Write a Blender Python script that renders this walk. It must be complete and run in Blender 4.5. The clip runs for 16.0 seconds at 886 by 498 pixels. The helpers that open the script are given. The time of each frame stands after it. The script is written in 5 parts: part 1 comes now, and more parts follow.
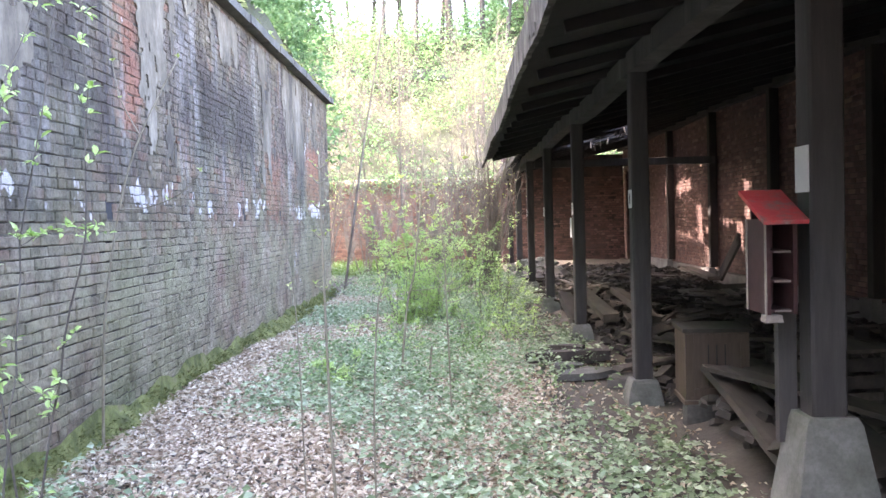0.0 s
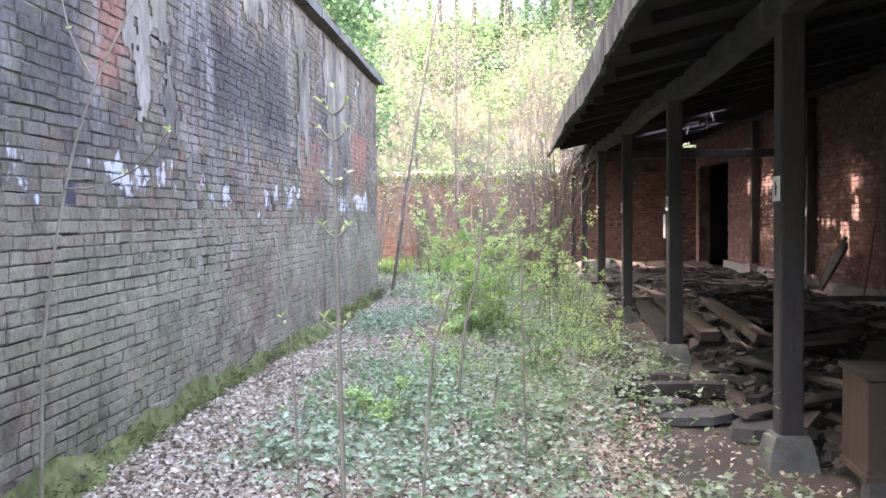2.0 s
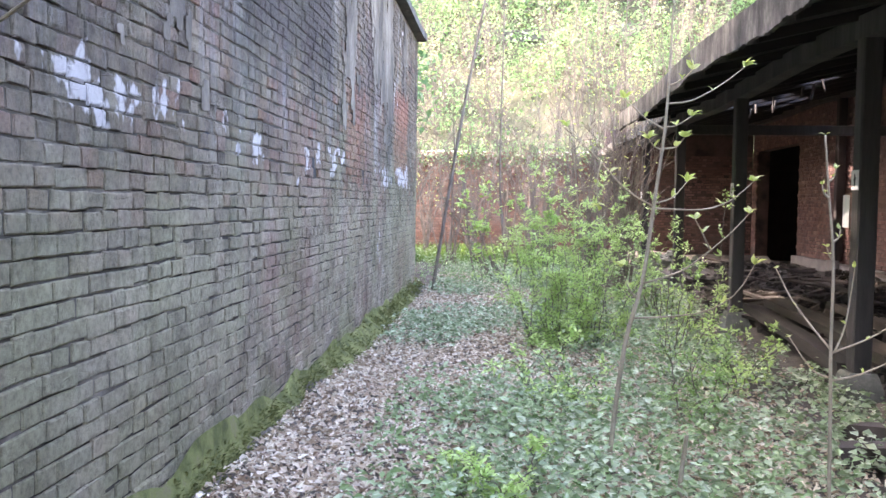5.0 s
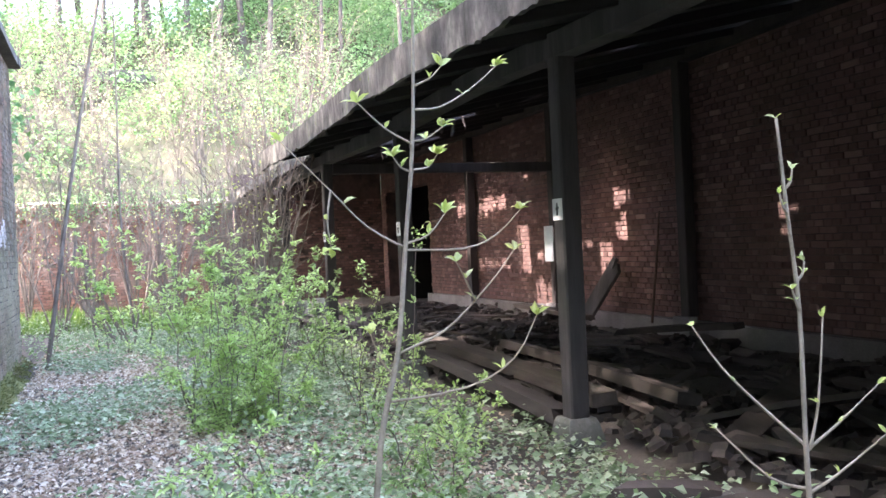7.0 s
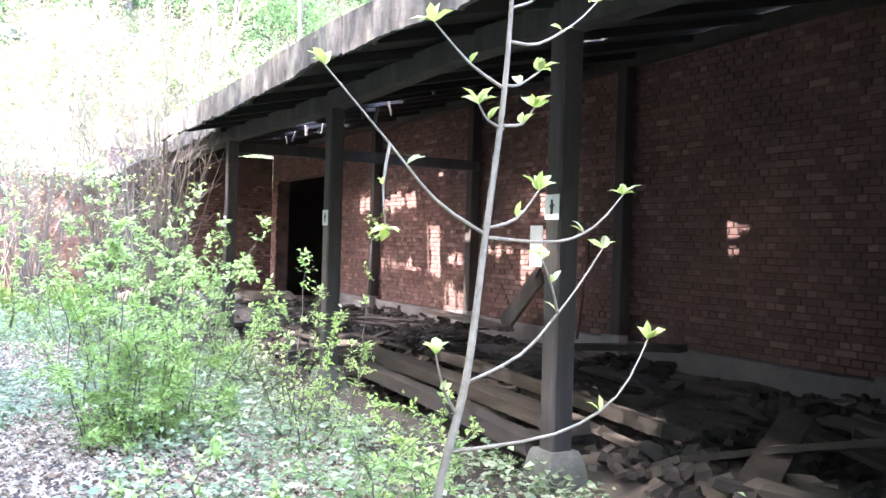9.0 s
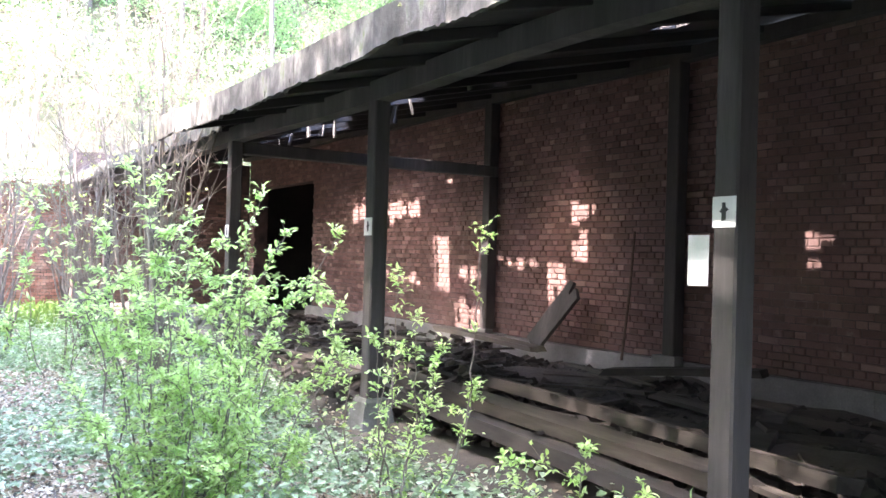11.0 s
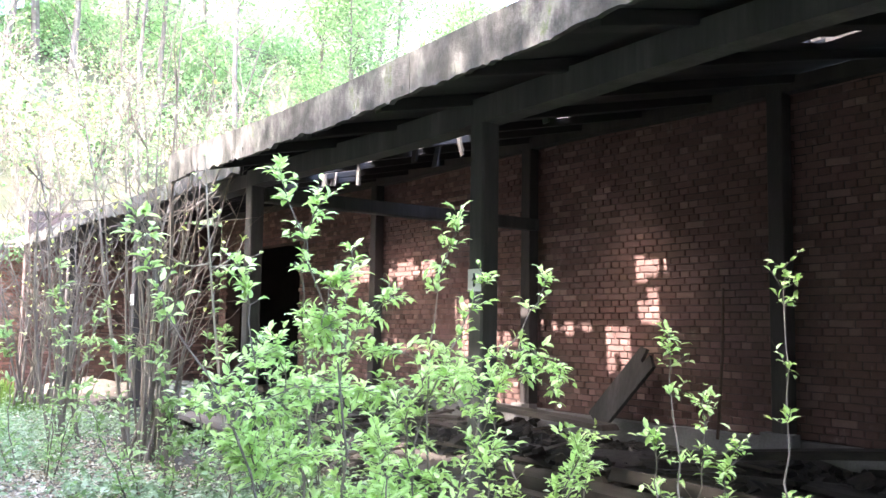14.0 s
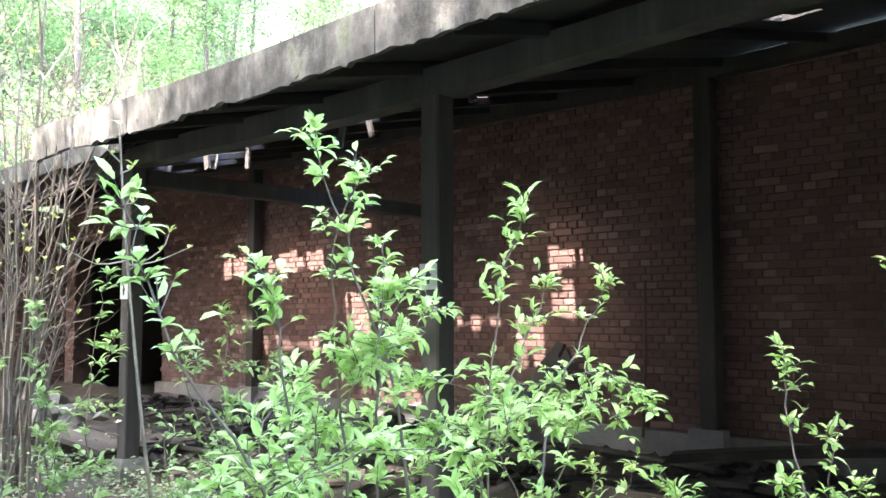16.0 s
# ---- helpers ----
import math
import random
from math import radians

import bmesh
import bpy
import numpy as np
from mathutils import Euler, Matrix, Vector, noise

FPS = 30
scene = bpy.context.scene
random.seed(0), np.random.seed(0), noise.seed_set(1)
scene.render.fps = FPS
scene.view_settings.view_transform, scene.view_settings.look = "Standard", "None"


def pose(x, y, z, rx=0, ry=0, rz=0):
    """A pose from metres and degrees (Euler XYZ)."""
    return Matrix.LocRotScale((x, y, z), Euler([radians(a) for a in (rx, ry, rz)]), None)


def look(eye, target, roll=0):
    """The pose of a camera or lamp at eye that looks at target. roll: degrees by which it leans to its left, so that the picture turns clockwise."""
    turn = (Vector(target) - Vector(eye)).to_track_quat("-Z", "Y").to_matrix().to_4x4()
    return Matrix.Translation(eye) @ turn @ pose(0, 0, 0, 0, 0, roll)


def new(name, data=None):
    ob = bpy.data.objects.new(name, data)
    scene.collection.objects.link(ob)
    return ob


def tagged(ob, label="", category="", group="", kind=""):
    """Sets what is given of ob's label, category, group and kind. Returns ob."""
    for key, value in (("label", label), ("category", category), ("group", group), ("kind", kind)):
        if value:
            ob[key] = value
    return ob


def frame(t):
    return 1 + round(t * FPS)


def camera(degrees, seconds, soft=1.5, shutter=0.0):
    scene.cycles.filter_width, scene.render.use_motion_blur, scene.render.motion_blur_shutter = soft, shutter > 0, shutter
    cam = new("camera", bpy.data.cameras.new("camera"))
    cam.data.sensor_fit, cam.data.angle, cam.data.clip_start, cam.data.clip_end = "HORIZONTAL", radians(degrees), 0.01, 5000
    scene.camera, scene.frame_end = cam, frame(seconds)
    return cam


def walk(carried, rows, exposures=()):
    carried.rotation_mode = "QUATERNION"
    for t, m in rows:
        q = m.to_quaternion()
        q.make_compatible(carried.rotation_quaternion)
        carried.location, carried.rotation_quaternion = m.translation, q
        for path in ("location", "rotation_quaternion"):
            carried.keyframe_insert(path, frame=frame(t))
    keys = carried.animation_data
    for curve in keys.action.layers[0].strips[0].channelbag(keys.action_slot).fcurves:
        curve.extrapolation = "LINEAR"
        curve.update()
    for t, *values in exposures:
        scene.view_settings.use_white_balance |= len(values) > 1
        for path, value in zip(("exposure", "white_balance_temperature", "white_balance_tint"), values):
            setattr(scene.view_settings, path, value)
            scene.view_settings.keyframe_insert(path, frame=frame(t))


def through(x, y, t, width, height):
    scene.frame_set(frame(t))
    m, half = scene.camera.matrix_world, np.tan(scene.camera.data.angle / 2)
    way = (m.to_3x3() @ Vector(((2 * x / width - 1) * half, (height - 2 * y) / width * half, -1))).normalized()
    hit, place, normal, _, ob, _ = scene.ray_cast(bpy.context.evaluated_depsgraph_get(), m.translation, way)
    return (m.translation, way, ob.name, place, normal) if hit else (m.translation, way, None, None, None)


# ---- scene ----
cam = camera(53.7, 16.0)
PATH = [
    (0, (0.219, 0.222, 1.596), (0.177, 2.221, 1.528), -1.6),
    (0.5, (0.189, 0.647, 1.576), (0.066, 2.642, 1.516), -2.1),
    (1, (0.05, 1.084, 1.593), (0.098, 3.082, 1.517), -2.7),
    (1.5, (0.077, 1.6, 1.583), (-0.022, 3.597, 1.562), -1.2),
    (2, (0.029, 2.052, 1.575), (-0.129, 4.044, 1.5), -0.6),
    (2.5, (0.016, 2.471, 1.54), (-0.347, 4.437, 1.461), -1.7),
    (3, (-0.176, 3.033, 1.598), (-0.708, 4.953, 1.429), -1.4),
    (5.5, (-1.04, 4.749, 1.452), (-1.093, 6.748, 1.416), 1.1),
    (6, (-1.15, 5.143, 1.473), (-1.063, 7.139, 1.561), -0.6),
    (6.5, (-1.23, 5.471, 1.439), (-0.799, 7.424, 1.44), -6.0),
    (7, (-1.22, 5.816, 1.466), (-0.534, 7.694, 1.458), -2.6),
    (7.5, (-1.157, 6.188, 1.492), (-0.409, 8.04, 1.609), 1.3),
    (8, (-1.245, 6.43, 1.45), (-0.436, 8.258, 1.517), 3.4),
    (8.5, (-1.376, 6.622, 1.49), (-0.354, 8.339, 1.581), 2.6),
    (9, (-1.438, 6.979, 1.429), (-0.48, 8.735, 1.422), 1.7),
    (9.5, (-1.476, 7.285, 1.443), (-0.505, 9.033, 1.442), 0.9),
    (10, (-1.612, 7.665, 1.424), (-0.578, 9.377, 1.41), 1.3),
    (12.5, (-1.85, 9.257, 1.417), (-0.792, 10.952, 1.5), 1.3),
    (13, (-1.976, 9.524, 1.416), (-0.941, 11.233, 1.517), 2.6),
    (13.5, (-1.97, 9.969, 1.424), (-0.833, 11.608, 1.573), 2.2),
    (14, (-1.964, 10.429, 1.347), (-0.792, 12.04, 1.528), 0.9),
    (14.5, (-2.123, 10.66, 1.335), (-0.975, 12.291, 1.488), 3.4),
    (15, (-1.934, 11.044, 1.444), (-0.597, 12.529, 1.553), 4.3),
    (15.5, (-1.848, 11.264, 1.463), (-0.415, 12.655, 1.565), 3.0),
    (16, (-1.948, 11.439, 1.435), (-0.512, 12.823, 1.591), -0.1),
]
EXPOSURES = [(0.0, 4.5, 7100, 25), (3.0, 4.3, 7250, 29), (5.5, 4.28, 7050, 27), (6.5, 4.2, 6800, 27), (7.5, 4.7, 6550, 23), (8.5, 5.3, 6450, 24), (10.0, 5.3, 6450, 25), (12.5, 5.08, 6600, 21), (14.0, 4.95, 6550, 20), (15.5, 4.75, 6600, 15), (16.0, 4.85, 6600, 15)]
walk(cam, [(t, look(eye, target, roll)) for t, eye, target, roll in PATH], EXPOSURES)

# ---- world and sun ----
SUN_DIR = Vector((1.0, -0.11, -1.07)).normalized()
world = bpy.data.worlds.new("sky")
scene.world = world
world.use_nodes = True
_nt = world.node_tree
_sky = _nt.nodes.new("ShaderNodeTexSky")
_sky.sky_type = 'NISHITA'
_sky.sun_disc = False
_sky.sun_elevation = math.asin(-SUN_DIR.z)
_sky.sun_rotation = radians(276)
_sky.dust_density = 3.0
_nt.nodes["Background"].inputs["Strength"].default_value = 0.15
_nt.links.new(_sky.outputs["Color"], _nt.nodes["Background"].inputs["Color"])
sun_data = bpy.data.lights.new("sun", 'SUN')
sun_data.energy, sun_data.angle, sun_data.color = 1.2, radians(0.8), (1.0, 0.95, 0.88)
sun = new("sun", sun_data)
sun.rotation_euler = SUN_DIR.to_track_quat("-Z", "Y").to_euler()

# ---- plan ----
WALL_X = -2.40          # face of the fort wall
WALL_END = 18.65        # its corner
WALL_H = 4.09
BACK_X = 5.68           # face of the shed's back wall
POST_X = 1.70
BAY = 3.75
POSTS = [BAY * k for k in range(-1, 8)]
SHED_Y0, SHED_Y1 = -6.0, 29.6
FAR_Y = 30.5
EAVE_X = 0.70
WALL_POSTS = [-3.5, 0.2, 3.95, 7.7, 11.6, 15.27, 18.87, 22.62]   # along the back wall
DOOR_Y0, DOOR_Y1, DOOR_H = 25.6, 29.2, 3.0                     # dark doorway in the back wall
# the fort wall stands at a slight angle to the shed
FORT_TURN = Matrix.Translation((WALL_X, 7.5, 0)) @ Matrix.Rotation(radians(0.72), 4, 'Z') @ Matrix.Translation((-WALL_X, -7.5, 0))


def roof_z(x):
    return 2.98 + 0.223 * (x - POST_X)


# ---- materials ----
def shader(name):
    m = bpy.data.materials.new(name)
    m.use_nodes = True
    nt = m.node_tree
    return m, nt, nt.nodes["Principled BSDF"]


def node(nt, kind, **values):
    n = nt.nodes.new(kind)
    for k, v in values.items():
        if k in n.inputs:
            n.inputs[k].default_value = v
    return n


def noise_at(nt, scale, detail=4.0, rough=0.6, stretch=None):
    geo = nt.nodes.new("ShaderNodeNewGeometry")
    mp = nt.nodes.new("ShaderNodeMapping")
    nt.links.new(geo.outputs["Position"], mp.inputs["Vector"])
    if stretch:
        mp.inputs["Scale"].default_value = stretch
    n = node(nt, "ShaderNodeTexNoise", Scale=scale, Detail=detail, Roughness=rough)
    nt.links.new(mp.outputs["Vector"], n.inputs["Vector"])
    return n.outputs["Fac"]


def ramp(nt, fac, stops):
    r = nt.nodes.new("ShaderNodeValToRGB")
    el = r.color_ramp.elements
    while len(el) < len(stops):
        el.new(0.5)
    for e, (p, c) in zip(el, stops):
        e.position = p
        e.color = (*c, 1) if len(c) == 3 else c
    nt.links.new(fac, r.inputs["Fac"])
    return r.outputs["Color"]


def grey(v):
    return (v, v, v)


def mix(nt, fac, a, b, mode='MIX'):
    m = nt.nodes.new("ShaderNodeMix")
    m.data_type = 'RGBA'
    m.blend_type = mode
    if isinstance(fac, (int, float)):
        m.inputs[0].default_value = fac
    else:
        nt.links.new(fac, m.inputs[0])
    for sock, v in ((m.inputs[6], a), (m.inputs[7], b)):
        if isinstance(v, tuple):
            sock.default_value = (*v, 1)
        else:
            nt.links.new(v, sock)
    return m.outputs[2]


def math_node(nt, op, a, b=0.0):
    m = nt.nodes.new("ShaderNodeMath")
    m.operation = op
    for sock, v in ((m.inputs[0], a), (m.inputs[1], b)):
        if isinstance(v, (int, float)):
            sock.default_value = v
        else:
            nt.links.new(v, sock)
    return m.outputs[0]


def bump(nt, bsdf, height, strength=0.4, dist=0.01):
    b = nt.nodes.new("ShaderNodeBump")
    b.inputs["Strength"].default_value = strength
    b.inputs["Distance"].default_value = dist
    nt.links.new(height, b.inputs["Height"])
    nt.links.new(b.outputs["Normal"], bsdf.inputs["Normal"])


def height_band(nt, stops):
    """A grey ramp over world height, 0 to 5 m."""
    geo = nt.nodes.new("ShaderNodeNewGeometry")
    sep = nt.nodes.new("ShaderNodeSeparateXYZ")
    nt.links.new(geo.outputs["Position"], sep.inputs[0])
    wob = math_node(nt, 'MULTIPLY', noise_at(nt, 1.3, 3), 0.12)
    f = math_node(nt, 'ADD', math_node(nt, 'DIVIDE', sep.outputs["Z"], 5.0), wob)
    return ramp(nt, f, stops)


def piece_random(nt, joined):
    if joined:
        return nt.nodes.new("ShaderNodeNewGeometry").outputs["Random Per Island"]
    return nt.nodes.new("ShaderNodeObjectInfo").outputs["Random"]


def patch(nt, y0, y1, z0, z1, soft=0.25, wander=0.9, scale=1.3):
    """A ragged stain on the fort wall between y0 and y1, z0 and z1."""
    geo = nt.nodes.new("ShaderNodeNewGeometry")
    sep = nt.nodes.new("ShaderNodeSeparateXYZ")
    nt.links.new(geo.outputs["Position"], sep.inputs[0])
    wob = math_node(nt, 'MULTIPLY', math_node(nt, 'SUBTRACT', noise_at(nt, scale, 7, 0.75), 0.5), wander * 2)
    dy = math_node(nt, 'SUBTRACT', (y1 - y0) / 2, math_node(nt, 'ABSOLUTE', math_node(nt, 'SUBTRACT', sep.outputs["Y"], (y0 + y1) / 2)))
    dz = math_node(nt, 'SUBTRACT', (z1 - z0) / 2, math_node(nt, 'ABSOLUTE', math_node(nt, 'SUBTRACT', sep.outputs["Z"], (z0 + z1) / 2)))
    d = math_node(nt, 'ADD', math_node(nt, 'MINIMUM', dy, dz), wob)
    return ramp(nt, d, [(0.0, grey(0.0)), (soft, grey(1.0))])


def fort_brick(name, joined):
    """Old grey-green bricks with soot, red and dark patches, lime bloom and algae."""
    m, nt, b = shader(name)
    rnd = piece_random(nt, joined)
    base = ramp(nt, rnd, [(0.0, (0.25, 0.185, 0.12)), (0.3, (0.36, 0.285, 0.19)), (0.65, (0.44, 0.36, 0.245)), (0.8, (0.50, 0.42, 0.30)), (0.9, (0.43, 0.27, 0.18)), (1.0, (0.42, 0.205, 0.125))])
    # paler lower bricks: own grey tone plus brightness in place of missing skylight
    low = height_band(nt, [(0.30, grey(0.8)), (0.40, grey(0.0))])
    base = mix(nt, low, base, ramp(nt, noise_at(nt, 3.2, 6, 0.7), [(0.3, (0.52, 0.43, 0.30)), (0.5, (0.76, 0.64, 0.47)), (0.7, (0.92, 0.80, 0.61))]))
    base = mix(nt, 0.45, base, ramp(nt, rnd, [(0.0, grey(0.45)), (0.12, grey(0.8)), (1.0, grey(1.0))]), 'MULTIPLY')
    redder = ramp(nt, noise_at(nt, 0.6, 6, 0.7), [(0.50, grey(0.0)), (0.62, grey(0.7))])
    base = mix(nt, redder, base, (0.42, 0.25, 0.19))
    upper = height_band(nt, [(0.36, grey(0.1)), (0.50, grey(1.0))])
    brownish = ramp(nt, noise_at(nt, 0.42, 6, 0.7, (1, 1, 0.8)), [(0.40, grey(0.0)), (0.56, grey(0.85))])
    base = mix(nt, math_node(nt, 'MULTIPLY', brownish, upper), base, (0.16, 0.125, 0.10))
    streaks = math_node(nt, 'MULTIPLY', ramp(nt, noise_at(nt, 2.4, 6, 0.72, (1, 1, 0.10)), [(0.50, grey(0.0)), (0.64, grey(0.75))]), upper)
    base = mix(nt, streaks, base, (0.47, 0.44, 0.415))
    dark_runs = math_node(nt, 'MULTIPLY', ramp(nt, noise_at(nt, 3.1, 6, 0.7, (1, 1, 0.16)), [(0.55, grey(0.0)), (0.68, grey(0.75))]), upper)
    base = mix(nt, dark_runs, base, (0.10, 0.092, 0.095))
    # dark sooty brickwork and the red patches that show through
    for y0, y1, z0, z1, k in ((8.7, 11.8, 2.1, 3.6, 0.9), (5.1, 6.6, 2.3, 4.0, 0.75), (7.6, 8.8, 2.3, 3.4, 0.5), (12.8, 14.4, 2.3, 3.8, 0.6)):
        base = mix(nt, math_node(nt, 'MULTIPLY', patch(nt, y0, y1, z0, z1, 0.5, 0.8), k), base, (0.105, 0.086, 0.075))
    for y0, y1, z0, z1, k in ((6.9, 7.5, 2.2, 4.2, 0.75), (15.6, 17.4, 1.7, 3.1, 0.85), (12.2, 13.4, 1.5, 2.6, 0.6), (3.6, 4.6, 2.2, 3.2, 0.5)):
        base = mix(nt, math_node(nt, 'MULTIPLY', patch(nt, y0, y1, z0, z1, 0.25, 0.6, 2.6), k), base, (0.47, 0.185, 0.115))
    algae = math_node(nt, 'MULTIPLY', height_band(nt, [(0.10, grey(1.0)), (0.16, grey(0.55)), (0.42, grey(0.5)), (0.6, grey(0.1)), (0.9, grey(0.05))]), ramp(nt, noise_at(nt, 0.9, 6, 0.7, (1, 1, 0.5)), [(0.42, grey(0.0)), (0.60, grey(1.0))]))
    base = mix(nt, algae, base, (0.36, 0.375, 0.20))
    blotch = ramp(nt, noise_at(nt, 2.1, 7, 0.75), [(0.38, grey(0.42)), (0.50, grey(0.85)), (0.62, grey(1.0))])
    base = mix(nt, 0.85, base, blotch, 'MULTIPLY')
    olive = ramp(nt, noise_at(nt, 0.8, 5, 0.7), [(0.46, grey(0.0)), (0.60, grey(0.6))])
    base = mix(nt, math_node(nt, 'MULTIPLY', olive, low), base, (0.42, 0.40, 0.22))
    fine = noise_at(nt, 34, 7, 0.78)
    base = mix(nt, 0.9, base, ramp(nt, fine, [(0.34, grey(0.5)), (0.56, grey(1.0))]), 'MULTIPLY')
    # lime bloom in crisp patches at breast height, in drips, and beside the red streak
    belt = height_band(nt, [(0.375, grey(0.0)), (0.405, grey(0.18)), (0.44, grey(0.205)), (0.462, grey(0.0)), (0.7, grey(0.0)), (0.9, grey(0.0))])
    side = math_node(nt, 'MULTIPLY', patch(nt, 6.8, 7.3, 2.6, 4.2, 0.3, 0.3), 0.13)
    ragged = math_node(nt, 'ADD', math_node(nt, 'MULTIPLY', noise_at(nt, 1.0, 3, 0.6), 0.85), math_node(nt, 'MULTIPLY', noise_at(nt, 8.0, 3, 0.6, (1, 1, 0.7)), 0.6))
    white = ramp(nt, math_node(nt, 'ADD', math_node(nt, 'ADD', ragged, belt), side), [(0.955, grey(0.0)), (0.995, grey(0.92))])
    base = mix(nt, white, base, (0.76, 0.72, 0.68))
    nt.links.new(base, b.inputs["Base Color"])
    b.inputs["Roughness"].default_value = 0.92
    bump(nt, b, noise_at(nt, 22, 8, 0.8), 1.0, 0.04)
    return m


def shed_brick(name, joined):
    """Dry dark red bricks inside the shed."""
    m, nt, b = shader(name)
    rnd = piece_random(nt, joined)
    base = ramp(nt, rnd, [(0.0, (0.125, 0.072, 0.062)), (0.4, (0.168, 0.095, 0.081)), (0.85, (0.205, 0.116, 0.098)), (1.0, (0.28, 0.175, 0.15))])
    soot = ramp(nt, noise_at(nt, 0.7, 5, 0.65, (1, 1, 0.5)), [(0.45, grey(0.0)), (0.72, grey(0.6))])
    base = mix(nt, soot, base, (0.10, 0.065, 0.055))
    pale = ramp(nt, noise_at(nt, 3.1, 5, 0.7), [(0.62, grey(0.0)), (0.80, grey(0.5))])
    base = mix(nt, pale, base, (0.42, 0.33, 0.29))
    base = mix(nt, 0.6, base, ramp(nt, noise_at(nt, 70, 5, 0.7), [(0.3, grey(0.6)), (0.7, grey(1.0))]), 'MULTIPLY')
    nt.links.new(base, b.inputs["Base Color"])
    b.inputs["Roughness"].default_value = 0.92
    bump(nt, b, noise_at(nt, 50, 6, 0.7), 0.5, 0.01)
    return m


def rough_stuff(name, stops, scale=3.0, rough=0.9, fine=40, fine_low=0.6, relief=0.4, stretch=None, random_tint=0.0, joined=False):
    m, nt, b = shader(name)
    base = ramp(nt, noise_at(nt, scale, 6, 0.65, stretch), stops)
    if random_tint:
        base = mix(nt, 1.0, base, ramp(nt, piece_random(nt, joined), [(0.0, grey(1 - random_tint)), (1.0, grey(1.0))]), 'MULTIPLY')
    base = mix(nt, 0.7, base, ramp(nt, noise_at(nt, fine, 5, 0.7, stretch), [(0.3, grey(fine_low)), (0.7, grey(1.0))]), 'MULTIPLY')
    nt.links.new(base, b.inputs["Base Color"])
    b.inputs["Roughness"].default_value = rough
    bump(nt, b, noise_at(nt, fine, 6, 0.7, stretch), relief, 0.01)
    return m


def leaf_material(name, colours, rough=0.5, through=0.35, joined=True):
    m, nt, b = shader(name)
    n = len(colours)
    col = ramp(nt, piece_random(nt, joined), [(k / max(1, n - 1), c) for k, c in enumerate(colours)])
    nt.links.new(col, b.inputs["Base Color"])
    b.inputs["Roughness"].default_value = rough
    if through:
        tr = nt.nodes.new("ShaderNodeBsdfTranslucent")
        nt.links.new(col, tr.inputs["Color"])
        mx = nt.nodes.new("ShaderNodeMixShader")
        mx.inputs[0].default_value = through
        nt.links.new(b.outputs[0], mx.inputs[1])
        nt.links.new(tr.outputs[0], mx.inputs[2])
        nt.links.new(mx.outputs[0], nt.nodes["Material Output"].inputs["Surface"])
    return m


M_FORT = fort_brick("fort_brick_single", False)
M_FORT_J = fort_brick("fort_brick", True)
M_MORTAR = rough_stuff("old_mortar", [(0.36, (0.05, 0.042, 0.03)), (0.52, (0.10, 0.085, 0.06)), (0.68, (0.28, 0.24, 0.18))], 2.8, fine=30, relief=0.8)
M_PLASTER = rough_stuff("stained_plaster", [(0.36, (0.085, 0.07, 0.055)), (0.46, (0.16, 0.135, 0.10)), (0.56, (0.235, 0.20, 0.15)), (0.68, (0.37, 0.32, 0.25))], 2.2, fine=16, fine_low=0.35, relief=0.9, stretch=(1, 1, 0.5))
M_SHED = shed_brick("shed_brick_single", False)
M_SHED_J = shed_brick("shed_brick", True)
M_SHED_MORTAR = rough_stuff("shed_mortar", [(0.35, (0.05, 0.035, 0.032)), (0.6, (0.13, 0.085, 0.075))], 2.0)
M_FAR_BRICK = rough_stuff("far_brick", [(0.3, (0.22, 0.10, 0.07)), (0.5, (0.32, 0.16, 0.11)), (0.7, (0.40, 0.30, 0.24))], 1.2, random_tint=0.5, joined=True)
# near-black colour that stands for the shade inside the doorway
M_ROOM_SHADE = rough_stuff("room_shade", [(0.3, (0.018, 0.015, 0.013)), (0.7, (0.04, 0.032, 0.028))], 2.0)
M_CAP = rough_stuff("cap_stone", [(0.3, (0.06, 0.06, 0.055)), (0.6, (0.14, 0.135, 0.12)), (0.8, (0.20, 0.19, 0.16))], 2.5)
M_MOSS = rough_stuff("moss", [(0.3, (0.06, 0.07, 0.022)), (0.46, (0.14, 0.16, 0.045)), (0.58, (0.25, 0.27, 0.085)), (0.72, (0.27, 0.235, 0.14))], 6.0, fine=120, relief=0.9)
M_WOOD_DARK = rough_stuff("charred_wood_and_groove_shade", [(0.3, (0.035, 0.03, 0.027)), (0.6, (0.06, 0.05, 0.045)), (0.8, (0.09, 0.075, 0.065))], 2.0, fine=30, stretch=(1, 1, 0.15))
M_POST = rough_stuff("weathered_post", [(0.3, (0.045, 0.041, 0.038)), (0.55, (0.078, 0.072, 0.066)), (0.8, (0.16, 0.15, 0.138))], 3.0, fine=35, stretch=(1, 1, 0.10))
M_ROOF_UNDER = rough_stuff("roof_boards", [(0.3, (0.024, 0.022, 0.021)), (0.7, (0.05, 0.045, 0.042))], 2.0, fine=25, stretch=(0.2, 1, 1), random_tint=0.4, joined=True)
M_ROOF_TOP = rough_stuff("roof_felt", [(0.3, (0.10, 0.105, 0.08)), (0.5, (0.17, 0.165, 0.15)), (0.7, (0.22, 0.20, 0.19))], 1.5, fine=18)
M_FASCIA = rough_stuff("fascia_board", [(0.30, (0.03, 0.03, 0.026)), (0.44, (0.065, 0.063, 0.056)), (0.54, (0.125, 0.12, 0.108)), (0.62, (0.21, 0.205, 0.18)), (0.70, (0.115, 0.15, 0.045))], 4.5, fine=26, stretch=(1, 1, 0.6), relief=1.0)
